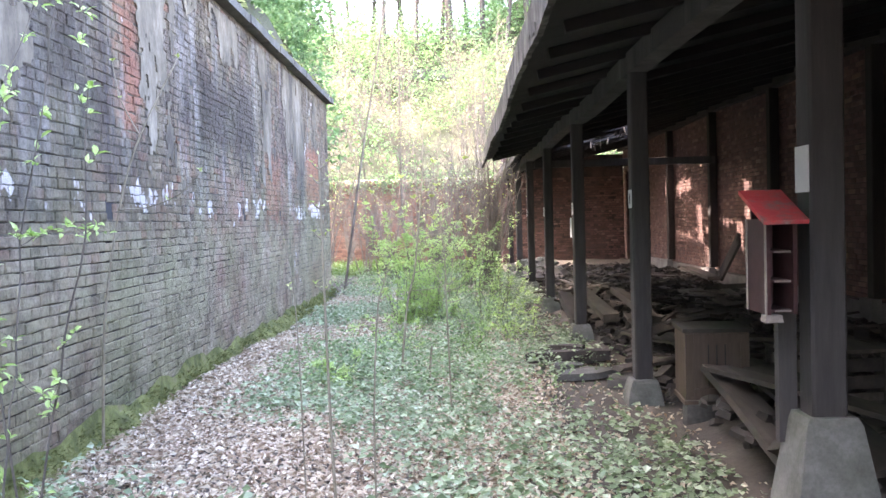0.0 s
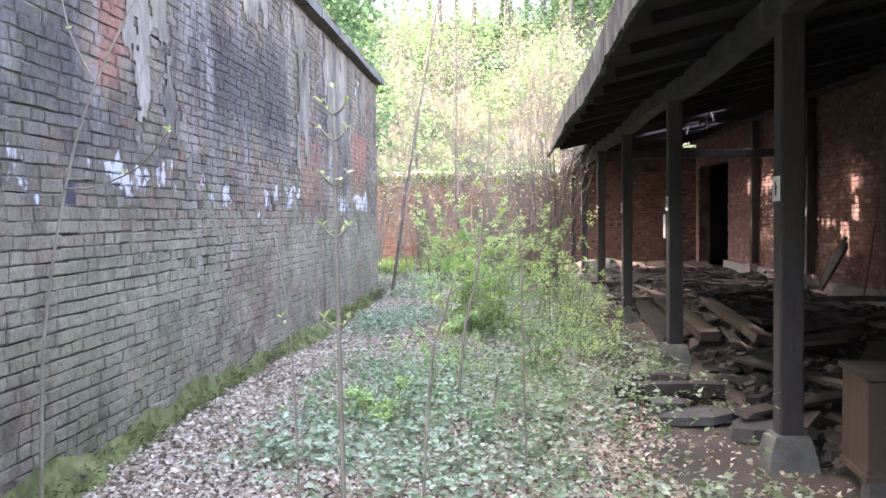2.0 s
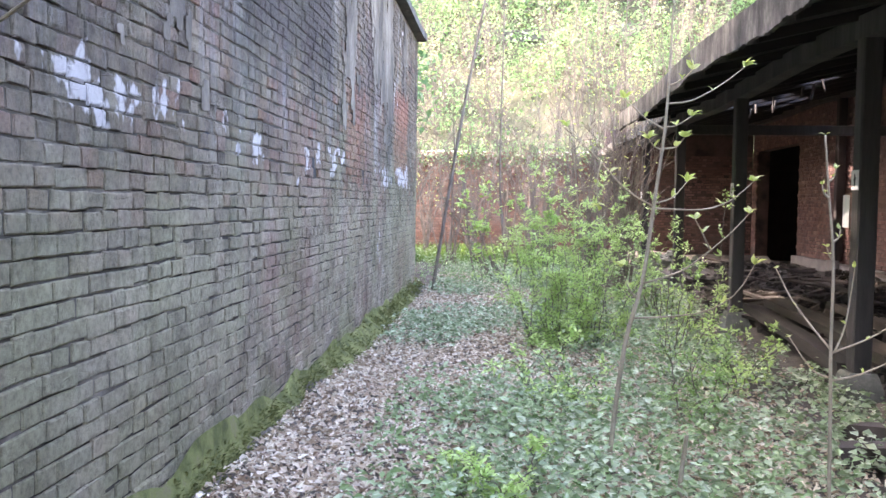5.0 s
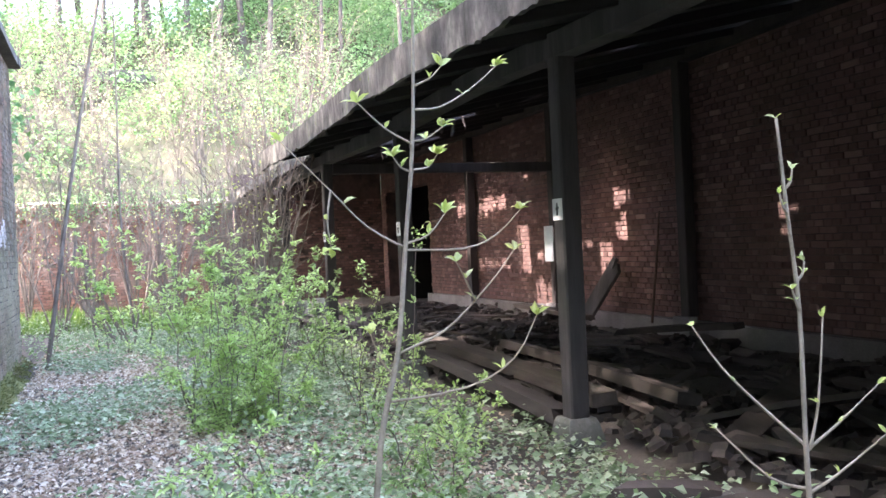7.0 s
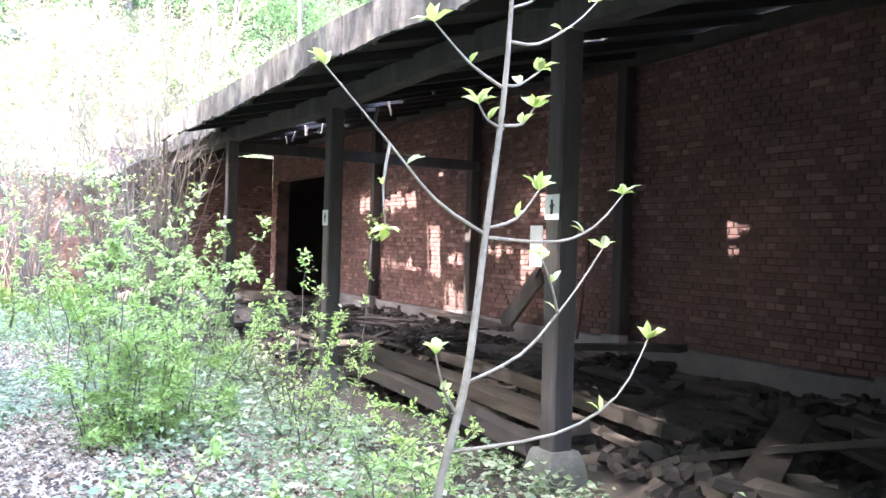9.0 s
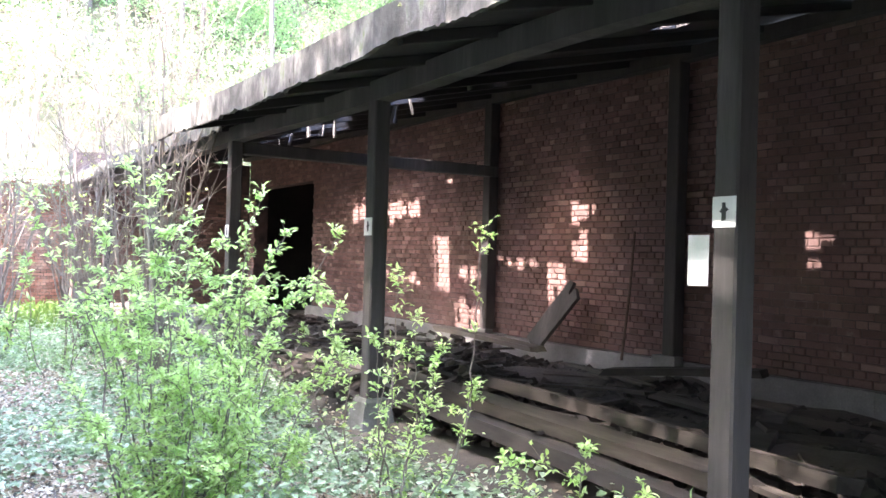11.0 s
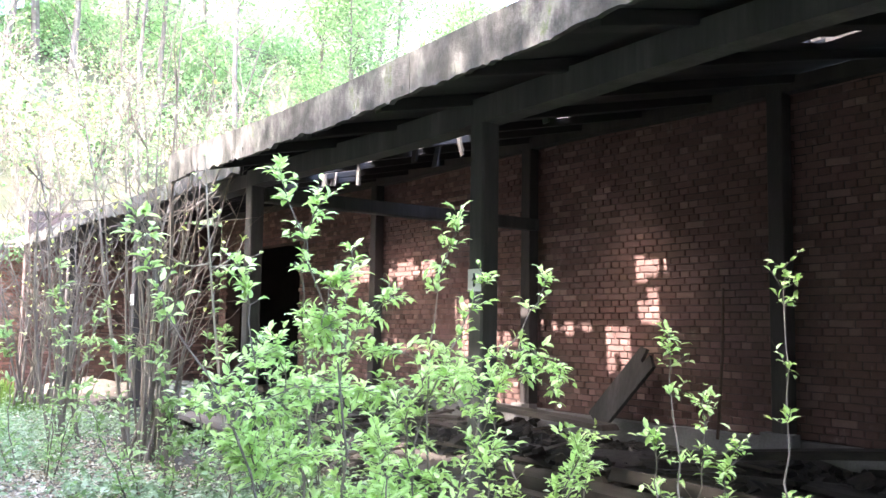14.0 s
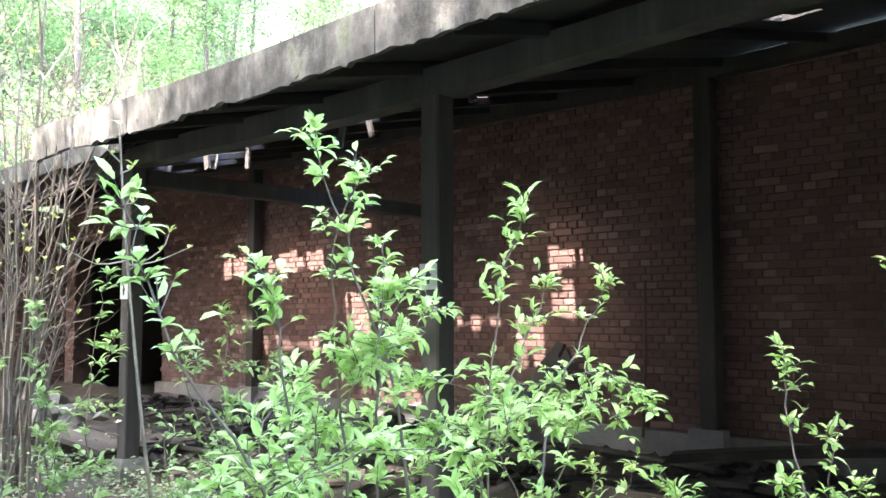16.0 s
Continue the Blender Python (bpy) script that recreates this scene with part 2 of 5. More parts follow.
M_PLANK = rough_stuff("old_plank", [(0.3, (0.06, 0.05, 0.041)), (0.5, (0.115, 0.096, 0.078)), (0.62, (0.16, 0.135, 0.11)), (0.75, (0.23, 0.20, 0.165))], 3.0, fine=22, stretch=(1, 0.12, 1), random_tint=0.55)
M_PLANK_J = rough_stuff("rubble_wood", [(0.3, (0.055, 0.047, 0.04)), (0.55, (0.105, 0.088, 0.074)), (0.8, (0.19, 0.16, 0.135))], 3.0, fine=22, random_tint=0.7, joined=True)
M_CONCRETE = rough_stuff("concrete", [(0.3, (0.10, 0.11, 0.085)), (0.5, (0.17, 0.175, 0.15)), (0.7, (0.27, 0.27, 0.25))], 4.0, fine=60)
M_PLINTH = rough_stuff("plinth_render", [(0.3, (0.16, 0.15, 0.14)), (0.7, (0.30, 0.285, 0.27))], 2.0, fine=50)
M_SOIL = rough_stuff("soil", [(0.3, (0.055, 0.045, 0.035)), (0.5, (0.10, 0.085, 0.065)), (0.7, (0.15, 0.13, 0.10))], 1.4, fine=45, relief=0.8)
M_SHED_FLOOR = rough_stuff("shed_dirt", [(0.3, (0.07, 0.058, 0.048)), (0.6, (0.125, 0.105, 0.085)), (0.8, (0.20, 0.175, 0.145))], 2.5, fine=40, relief=0.9)
M_HILL = rough_stuff("hill_soil", [(0.3, (0.035, 0.04, 0.02)), (0.5, (0.06, 0.065, 0.03)), (0.7, (0.11, 0.085, 0.06))], 0.6, fine=12, relief=0.8)
M_PAPER = rough_stuff("paper", [(0.3, (0.72, 0.72, 0.70)), (0.7, (0.80, 0.80, 0.78))], 6.0, fine=60, fine_low=0.9, relief=0.05)
# print on the signs, and the painted shade of the putlog holes
M_INK_SHADE = rough_stuff("ink_and_hole_shade", [(0.3, grey(0.04)), (0.7, grey(0.07))], 6.0, relief=0.0)
M_RED = rough_stuff("red_paint", [(0.3, (0.42, 0.03, 0.035)), (0.5, (0.55, 0.06, 0.06)), (0.62, (0.30, 0.12, 0.11)), (0.72, (0.30, 0.25, 0.23))], 9.0, rough=0.6, fine=40, fine_low=0.8, relief=0.15)
M_BROWN = rough_stuff("brown_veneer", [(0.3, (0.042, 0.018, 0.015)), (0.7, (0.08, 0.032, 0.026))], 4.0, rough=0.6, fine=30, stretch=(1, 1, 0.15), relief=0.15)
M_MAROON = rough_stuff("maroon_paint", [(0.3, (0.04, 0.015, 0.015)), (0.6, (0.07, 0.024, 0.023)), (0.8, (0.11, 0.045, 0.04))], 6.0, rough=0.65, fine=40, relief=0.15)
M_OAK = rough_stuff("oak_panel", [(0.3, (0.085, 0.058, 0.038)), (0.7, (0.15, 0.105, 0.072))], 4.0, rough=0.7, fine=30, stretch=(1, 1, 0.12), relief=0.2)
M_SHELF = rough_stuff("pale_edge", [(0.3, (0.24, 0.20, 0.17)), (0.7, (0.36, 0.31, 0.27))], 6.0, relief=0.1)
M_IRON = rough_stuff("rusty_iron", [(0.3, (0.06, 0.035, 0.025)), (0.7, (0.12, 0.07, 0.05))], 8.0, rough=0.7)
M_BARK = rough_stuff("sapling_bark", [(0.3, (0.24, 0.205, 0.14)), (0.6, (0.37, 0.32, 0.23)), (0.8, (0.48, 0.43, 0.33))], 8.0, fine=60, relief=0.3)
M_TWIG = rough_stuff("shrub_twig", [(0.3, (0.11, 0.09, 0.07)), (0.7, (0.25, 0.215, 0.175))], 5.0, fine=50, relief=0.2)
M_TREE = rough_stuff("tree_bark", [(0.3, (0.07, 0.06, 0.05)), (0.7, (0.16, 0.14, 0.12))], 4.0, fine=25, relief=0.5)
M_LITTER = leaf_material("dead_leaves", [(0.24, 0.165, 0.105), (0.45, 0.345, 0.24), (0.62, 0.515, 0.385), (0.78, 0.69, 0.545), (0.88, 0.82, 0.68)], 0.75, 0.2)
M_IVY = leaf_material("ground_ivy", [(0.14, 0.21, 0.10), (0.25, 0.34, 0.18), (0.38, 0.48, 0.30), (0.56, 0.64, 0.45)], 0.28, 0.3)
# bush green with sunlight put into the colour, as the sun lamp misses it
M_LEAF_SUNLIT = leaf_material("sunlit_bush_leaf", [(0.30, 0.47, 0.13), (0.46, 0.66, 0.21), (0.60, 0.79, 0.31), (0.76, 0.90, 0.46)], 0.28, 0.55)
# the same bush green, darkened for bushes that should look unlit
M_LEAF_SHADED = leaf_material("shaded_bush_leaf", [(0.17, 0.30, 0.09), (0.26, 0.42, 0.14), (0.36, 0.53, 0.20), (0.50, 0.66, 0.32)], 0.35, 0.5)
M_SPRIG = leaf_material("sprig_leaf", [(0.15, 0.25, 0.095), (0.24, 0.36, 0.155), (0.34, 0.47, 0.24), (0.47, 0.58, 0.35)], 0.35, 0.4)
M_BUD = leaf_material("young_leaf", [(0.36, 0.46, 0.10), (0.50, 0.58, 0.18), (0.60, 0.66, 0.36)], 0.5, 0.45)
M_FAR_LEAF = leaf_material("hill_leaf", [(0.09, 0.185, 0.068), (0.15, 0.275, 0.105), (0.21, 0.35, 0.15), (0.28, 0.41, 0.205)], 0.5, 0.5)
M_GRASS = leaf_material("grass_blade", [(0.08, 0.16, 0.03), (0.14, 0.25, 0.05), (0.22, 0.31, 0.09)], 0.5, 0.4)


# ---- mesh tools ----
class Acc:
    """Collects vertices and faces for one mesh."""

    def __init__(self):
        self.v, self.f = [], []

    def faces(self, vs, fs):
        o = len(self.v)
        self.v.extend(tuple(p) for p in vs)
        self.f.extend(tuple(i + o for i in f) for f in fs)

    def box(self, x0, x1, y0, y1, z0, z1, m=None, taper=0.0):
        t = taper
        vs = [Vector(p) for p in ((x0, y0, z0), (x1, y0, z0), (x1, y1, z0), (x0, y1, z0), (x0 + t, y0 + t, z1), (x1 - t, y0 + t, z1), (x1 - t, y1 - t, z1), (x0 + t, y1 - t, z1))]
        if m is not None:
            vs = [m @ p for p in vs]
        self.faces(vs, [(0, 3, 2, 1), (4, 5, 6, 7), (0, 1, 5, 4), (1, 2, 6, 5), (2, 3, 7, 6), (3, 0, 4, 7)])

    def chamfered(self, lx, ly, lz, c, m):
        """A box centred on the origin with chamfered long edges (along y)."""
        hx, hy, hz = lx / 2, ly / 2, lz / 2
        ring = [(-hx + c, -hz), (hx - c, -hz), (hx, -hz + c), (hx, hz - c), (hx - c, hz), (-hx + c, hz), (-hx, hz - c), (-hx, -hz + c)]
        vs = [m @ Vector((x, -hy, z)) for x, z in ring] + [m @ Vector((x, hy, z)) for x, z in ring]
        self.faces(vs, [(i, (i + 1) % 8, (i + 1) % 8 + 8, i + 8) for i in range(8)] + [tuple(range(7, -1, -1)), tuple(range(8, 16))])

    def tube(self, pts, radii, sides=6):
        pts = [Vector(p) for p in pts]
        n = len(pts)
        vs = []
        for i, p in enumerate(pts):
            d = (pts[min(i + 1, n - 1)] - pts[max(i - 1, 0)]).normalized()
            a = d.cross(Vector((0.31, 0.95, 0.05))).normalized()
            b = d.cross(a)
            for k in range(sides):
                w = 2 * math.pi * k / sides
                vs.append(p + (a * math.cos(w) + b * math.sin(w)) * radii[i])
        fs = [(i * sides + k, i * sides + (k + 1) % sides, (i + 1) * sides + (k + 1) % sides, (i + 1) * sides + k) for i in range(n - 1) for k in range(sides)]
        fs += [tuple(range(sides - 1, -1, -1)), tuple(range((n - 1) * sides, n * sides))]
        self.faces(vs, fs)

    def leaf(self, base, way, up, length, width, fold=0.18):
        """A pointed leaf of four facets, folded along its rib."""
        way = Vector(way).normalized()
        side = way.cross(Vector(up))
        if side.length < 1e-4:
            side = Vector((1, 0, 0))
        side.normalize()
        nrm = side.cross(way)
        base = Vector(base)
        mid = base + way * length * 0.45 
        tip = base + way * length - nrm * length * 0.12
        l = mid - side * width / 2 + nrm * width * fold
        r = mid + side * width / 2 + nrm * width * fold
        self.faces([base, r, tip, l, mid], [(0, 1, 4), (1, 2, 4), (2, 3, 4), (3, 0, 4)])

    def oval_leaf(self, base, way, up, length, width):
        """A rounded leaf with a short point, folded along its rib and drooping at the tip."""
        way = Vector(way).normalized()
        side = way.cross(Vector(up))
        if side.length < 1e-4:
            side = Vector((1, 0, 0))
        side.normalize()
        nrm = side.cross(way)
        base = Vector(base)
        a, b = base + way * length * 0.32 + nrm * length * 0.03, base + way * length * 0.68
        tip = base + way * length - nrm * length * 0.14
        lift = nrm * width * 0.16
        wa, wb = side * width * 0.46, side * width * 0.40
        self.faces([base, a + wa + lift, b + wb + lift, tip, b - wb + lift, a - wa + lift, a, b],
                   [(0, 1, 6), (1, 2, 7, 6), (2, 3, 7), (0, 6, 5), (6, 7, 4, 5), (7, 3, 4)])

    def mesh(self, name, material, smooth=False):
        me = bpy.data.meshes.new(name)
        me.from_pydata(self.v, [], self.f)
        me.update()
        me.materials.append(material)
        if smooth:
            me.polygons.foreach_set("use_smooth", [True] * len(me.polygons))
        return me


def part(name, data, material, parent=None, label="", smooth=False):
    """Links an Acc, a bmesh or a mesh as one object under its parent."""
    if isinstance(data, Acc):
        data = data.mesh(name, material, smooth)
    elif isinstance(data, bmesh.types.BMesh):
        me = bpy.data.meshes.new(name)
        data.to_mesh(me)
        data.free()
        me.materials.append(material)
        data = me
    ob = new(name, data)
    if parent is not None:
        ob.parent = parent
    if label:
        ob["label"] = label
    return ob


def thing(name, place, label, category, group="", kind="", turn=0.0):
    ob = new(name)
    ob.matrix_basis = pose(*place, 0, 0, turn)
    ob.empty_display_size = 0.2
    return tagged(ob, label, category, group, kind)


def leaf_cloud(centres, ways, sizes, aspect=0.55, droop=0.0):
    """Vertices and faces of many folded leaves at once."""
    n = len(centres)
    c, w = np.asarray(centres, float), np.asarray(ways, float)
    w /= np.linalg.norm(w, axis=1)[:, None] + 1e-9
    up = np.random.normal(size=(n, 3)) * 0.6 + (0, 0, 1)
    s = np.cross(w, up)
    s /= np.linalg.norm(s, axis=1)[:, None] + 1e-9
    nr = np.cross(s, w)
    L = np.asarray(sizes, float)[:, None]
    mid = c + w * L * 0.45
    v = np.stack([c, mid + s * L * aspect / 2 + nr * L * 0.1, c + w * L - nr * L * (0.1 + droop), mid - s * L * aspect / 2 + nr * L * 0.1], 1).reshape(-1, 3)
    i = np.arange(n)[:, None] * 4
    f = np.concatenate([i + (0, 1, 2), i + (0, 2, 3)], 0)
    return v, f


def cloud_mesh(name, v, f, material):
    me = bpy.data.meshes.new(name)
    me.from_pydata(v.tolist(), [], f.tolist())
    me.update()
    me.materials.append(material)
    return me


def rnd(a, b):
    return random.uniform(a, b)


# ---- ground ----
def ground_z(x, y):
    z = 0.03 * math.sin(x * 1.7 + y * 0.6) + 0.04 * noise.noise(Vector((x * 0.6, y * 0.6, 0)))
    if x < 0.5:
        z += 0.10 * min(1.0, (0.5 - x) / 2.6)
    return z * (1.0 if -15 < y < 40 and abs(x) < 14 else 0.0)


def build_ground():
    xs = [-900, -300, -90, -40, -20, -14] + [-12 + 0.4 * k for k in range(61)] + [14, 20, 40, 90, 300, 900]
    ys = [-900, -300, -90, -40, -20] + [-12 + 0.4 * k for k in range(111)] + [36, 45, 90, 300, 900]
    a = Acc()
    vs = [(x, y, ground_z(x, y)) for y in ys for x in xs]
    nx = len(xs)
    a.faces(vs, [(j * nx + i, j * nx + i + 1, (j + 1) * nx + i + 1, (j + 1) * nx + i) for j in range(len(ys) - 1) for i in range(nx - 1)])
    return tagged(part("ground", a, M_SOIL, smooth=True), "bare brown woodland soil of the overgrown passage", "ground", kind="structure")


build_ground()


# ---- fort wall: core, bricks, cap ----
def wall_core(name, x0, x1, y0, y1, z0, z1, material, label):
    a = Acc()
    a.box(x0, x1, y0, y1, z0, z1)
    return tagged(part(name, a, material), label, "wall", kind="structure")


fort_wall = wall_core("wall_west", WALL_X - 1.2, WALL_X - 0.0055, -8.0, WALL_END - 0.0055, -0.2, WALL_H, M_MORTAR, "tall old fort wall of weathered grey-red bricks with white bloom")


def header_courses(y0, y1, z0, z1, course=0.0735):
    """Uneven courses, mostly headers with a few stretchers, dark bed joints and thin cross joints."""
    out = []
    z = z0
    while z < z1 - 0.04:
        h = course * rnd(0.96, 1.04)
        y = y0 - rnd(0.0, 0.12)
        while y < y1:
            L = rnd(0.115, 0.135) if random.random() < 0.74 else rnd(0.21, 0.255)
            a, b = max(y, y0), min(y + L, y1)
            if b - a > 0.04:
                out.append(((a + b) / 2, z + h / 2 + rnd(-0.0025, 0.0025), b - a - rnd(0.003, 0.010), h - rnd(0.003, 0.011)))
            y += L
        z += h
    return out


def courses(y0, y1, z0, z1, course=0.075, stretcher=0.25, joint=0.0115):
    """Bricks of a cross bond: (y, z, length) of each brick's middle."""
    out = []
    rows = int((z1 - z0) / course)
    for r in range(rows):
        header = r % 2 == 1
        L = stretcher / 2 if header else stretcher
        shift = (0.25 * stretcher if header else (0.5 * stretcher if r % 4 == 2 else 0.0)) + rnd(-0.006, 0.006)
        y = y0 - shift
        while y < y1:
            a, b = max(y, y0), min(y + L, y1)
            if b - a > 0.05:
                out.append(((a + b) / 2, z0 + (r + 0.5) * course, b - a - joint, course - joint))
            y += L
    return out


def brick_wall(owner, x_face, side, y0, y1, z0, z1, joined_mat, single_mat, single_zone, holes, along="y", joined_name="bricks", lay=courses):
    """Bricks proud of the core; those in single_zone are objects of their own. side: +1 where the face looks to +x."""
    shapes = {}
    a = Acc()
    count = 0
    for y, z, L, H in lay(y0, y1, z0, z1):
        if any(abs(y - hy) < hw and abs(z - hz) < hh for hy, hz, hw, hh in holes):
            continue
        proud = rnd(-0.002, 0.009)
        L2, H2 = L * rnd(0.965, 1.025), H * rnd(0.96, 1.11)
        tilt = rnd(-0.045, 0.045)
        if along == "y" and single_zone[0] < y < single_zone[1] and single_zone[2] < z < single_zone[3] and count < 300:
            key = (round(L / 0.012), round(H / 0.006))
            if key not in shapes:
                bm_a = Acc()
                d, c = 0.03, 0.006
                vs = [(0, -L / 2, -H / 2), (0, L / 2, -H / 2), (0, L / 2, H / 2), (0, -L / 2, H / 2),
                      (d - c, -L / 2, -H / 2), (d - c, L / 2, -H / 2), (d - c, L / 2, H / 2), (d - c, -L / 2, H / 2),
                      (d, -L / 2 + c, -H / 2 + c), (d, L / 2 - c, -H / 2 + c), (d, L / 2 - c, H / 2 - c), (d, -L / 2 + c, H / 2 - c)]
                fs = [(i, (i + 1) % 4, (i + 1) % 4 + 4, i + 4) for i in range(4)] + [(i + 4, (i + 1) % 4 + 4, (i + 1) % 4 + 8, i + 8) for i in range(4)] + [(8, 9, 10, 11)]
                bm_a.faces(vs, fs)
                shapes[key] = bm_a.mesh("brick", single_mat)
            ob = new("brick", shapes[key])
            ob.parent = owner
            ob.matrix_basis = pose(x_face - side * (0.03 - proud), y, z, math.degrees(tilt), 0, 0 if side > 0 else 180)
            count += 1
            continue
        d0, d1 = x_face - side * 0.03, x_face + side * proud
        c = rnd(0.003, 0.009)
        hy, hz = L2 / 2, H2 / 2
        ring0 = [(-hy, -hz), (hy, -hz), (hy, hz), (-hy, hz)]
        ring1 = [(-hy + c, -hz + c), (hy - c, -hz + c), (hy - c, hz - c), (-hy + c, hz - c)]
        wear = 0.0045 if lay is header_courses else 0.001

        def at(d, p):
            q = (p[0] + rnd(-wear, wear), p[1] + p[0] * tilt + rnd(-wear, wear))
            return (d, y + q[0], z + q[1]) if along == "y" else (y + q[0], d, z + q[1])
        vs = [at(d0, p) for p in ring0] + [at(d1 - side * 0.008, p) for p in ring0] + [at(d1, p) for p in ring1]
        fs = [(i, (i + 1) % 4, (i + 1) % 4 + 4, i + 4) for i in range(4)] + [(i + 4, (i + 1) % 4 + 4, (i + 1) % 4 + 8, i + 8) for i in range(4)] + [(8, 9, 10, 11)]
        a.faces(vs, fs)
    ob = part(joined_name, a, joined_mat, owner)
    ob["kind"] = "stuff"
    return ob


PUTLOG = [(6.70, 1.74, 0.075, 0.075), (8.57, 1.745, 0.05, 0.07), (10.96, 1.745, 0.05, 0.07), (13.26, 1.745, 0.06, 0.07), (15.6, 1.745, 0.06, 0.07), (4.9, 1.74, 0.06, 0.07), (8.9, 3.05, 0.05, 0.06), (12.5, 3.4, 0.06, 0.06), (15.0, 3.4, 0.06, 0.06)]
brick_wall(fort_wall, WALL_X, 1, -8.0, WALL_END, -0.05, WALL_H, M_FORT_J, M_FORT, (4.9, 7.4, 0.5, 1.6), PUTLOG, lay=header_courses)
brick_wall(fort_wall, WALL_END, 1, WALL_X - 1.2, WALL_X, -0.05, WALL_H, M_FORT_J, M_FORT, (0, 0, 0, 0), [], along="x", joined_name="corner_bricks")
# thin dark plates give the missing bricks the shade of deep holes
for hy, hz, hw, hh in PUTLOG:
    a = Acc()
    a.box(WALL_X - 0.005, WALL_X - 0.003, hy - hw, hy + hw, hz - hh, hz + hh)
    part("hole_shade", a, M_INK_SHADE, fort_wall, "dark plate painting the shade of a gap in the brickwork")


def wall_cap():
    """Projecting drip course and weathered stones on top of the fort wall."""
    a = Acc()
    y = -8.0
    while y < WALL_END + 0.1:
        L = min(rnd(0.45, 0.8), WALL_END + 0.16 - y)
        if L < 0.1:
            break
        a.box(WALL_X - 1.3, WALL_X + 0.14 + rnd(-0.015, 0.015), y, y + L - 0.012, WALL_H + rnd(-0.01, 0.005), WALL_H + 0.10 + rnd(-0.015, 0.02))
        a.box(WALL_X - 1.3, WALL_X + 0.05 + rnd(-0.02, 0.02), y, y + L - 0.012, WALL_H + 0.11, WALL_H + 0.20 + rnd(-0.03, 0.03))
        y += L
    ob = part("coping", a, M_CAP, fort_wall, "dark projecting stone coping")
    return ob


wall_cap()


def moss_foot():
    """Mossy sloped footing along the base of the fort wall."""
    a = Acc()
    ys = [-8 + 0.12 * k for k in range(212)]
    prof = [(0.010, 0.26), (0.022, 0.21), (0.04, 0.15), (0.09, 0.09), (0.16, 0.05), (0.30, -0.10)]
    vs = []
    for y in ys:
        for dx, z in prof:
            n = noise.noise(Vector((dx * 6, y * 2.1, z * 5)))
            n2 = noise.noise(Vector((dx * 20, y * 11, z * 19)))
            vs.append((WALL_X + 0.004 + dx * (1 + 0.5 * n) + 0.016 * n2, y, z * (0.8 + 0.55 * n) + 0.03 * n2 + 0.06))
    k = len(prof)
    a.faces(vs, [(j * k + i, j * k + i + 1, (j + 1) * k + i + 1, (j + 1) * k + i) for j in range(len(ys) - 2) for i in range(k - 1) if ys[j + 1] < WALL_END])
    ob = part("moss_footing", a, M_MOSS, smooth=True)
    return tagged(ob, "green mossy footing along the base of the brick wall", "moss", kind="stuff")


moss_foot().matrix_basis = FORT_TURN
fort_wall.matrix_basis = FORT_TURN


def plaster_remains():
    """Thin grey plaster that still clings to the upper wall in ragged bands."""
    s = 0.035
    a = Acc()
    index = {}
    bands = [(7.5, 8.5, 2.0, 1.0), (11.7, 12.6, 2.3, 0.9), (13.6, 15.5, 2.2, 1.0), (4.2, 5.2, 2.5, 0.8), (16.4, 17.2, 3.1, 0.9), (8.6, 11.6, 3.45, 0.8)]

    def vertex(i, j):
        if (i, j) not in index:
            y, z = 3.0 + i * s, 1.9 + j * s
            n = noise.noise(Vector((y * 9, z * 9, 3)))
            index[i, j] = len(a.v)
            a.v.append((WALL_X + 0.0135 + 0.004 * noise.noise(Vector((y * 3, z * 3, 1))) + 0.002 * n, y + 0.5 * s * n, z + 0.5 * s * noise.noise(Vector((y * 9, z * 9, 6)))))
        return index[i, j]

    for i in range(int(14.2 / s)):
        for j in range(int(2.1 / s)):
            y, z = 3.0 + i * s, 1.9 + j * s
            n = noise.noise(Vector((y * 1.1, z * 0.5, 4))) + 0.6 * noise.noise(Vector((y * 4.5, z * 2.5, 9))) + 0.35 * noise.noise(Vector((y * 13, z * 9, 2)))
            best = max(min(min(y - y0, y1 - y), 0.4, (z - z0) * 0.6) * k for y0, y1, z0, k in bands)
            if best + n * 0.6 > 0.16:
                a.f.append((vertex(i, j), vertex(i + 1, j), vertex(i + 1, j + 1), vertex(i, j + 1)))
    part("plaster_remains", a, M_PLASTER, fort_wall, "stained grey plaster remains")


plaster_remains()

# ---- shed: back wall, plinth, end wall ----
back_wall = wall_core("wall_east", BACK_X + 0.012, BACK_X + 0.35, SHED_Y0, DOOR_Y0, -0.1, roof_z(BACK_X) - 0.02, M_SHED_MORTAR, "dark red brick back wall of the open shed")
brick_wall(back_wall, BACK_X, -1, SHED_Y0, SHED_Y1, 0.36, roof_z(BACK_X) - 0.03, M_SHED_J, M_SHED, (14.9, 17.6, 0.9, 2.3), [((DOOR_Y0 + DOOR_Y1) / 2, 1.0, (DOOR_Y1 - DOOR_Y0) / 2, DOOR_H - 1.0)])


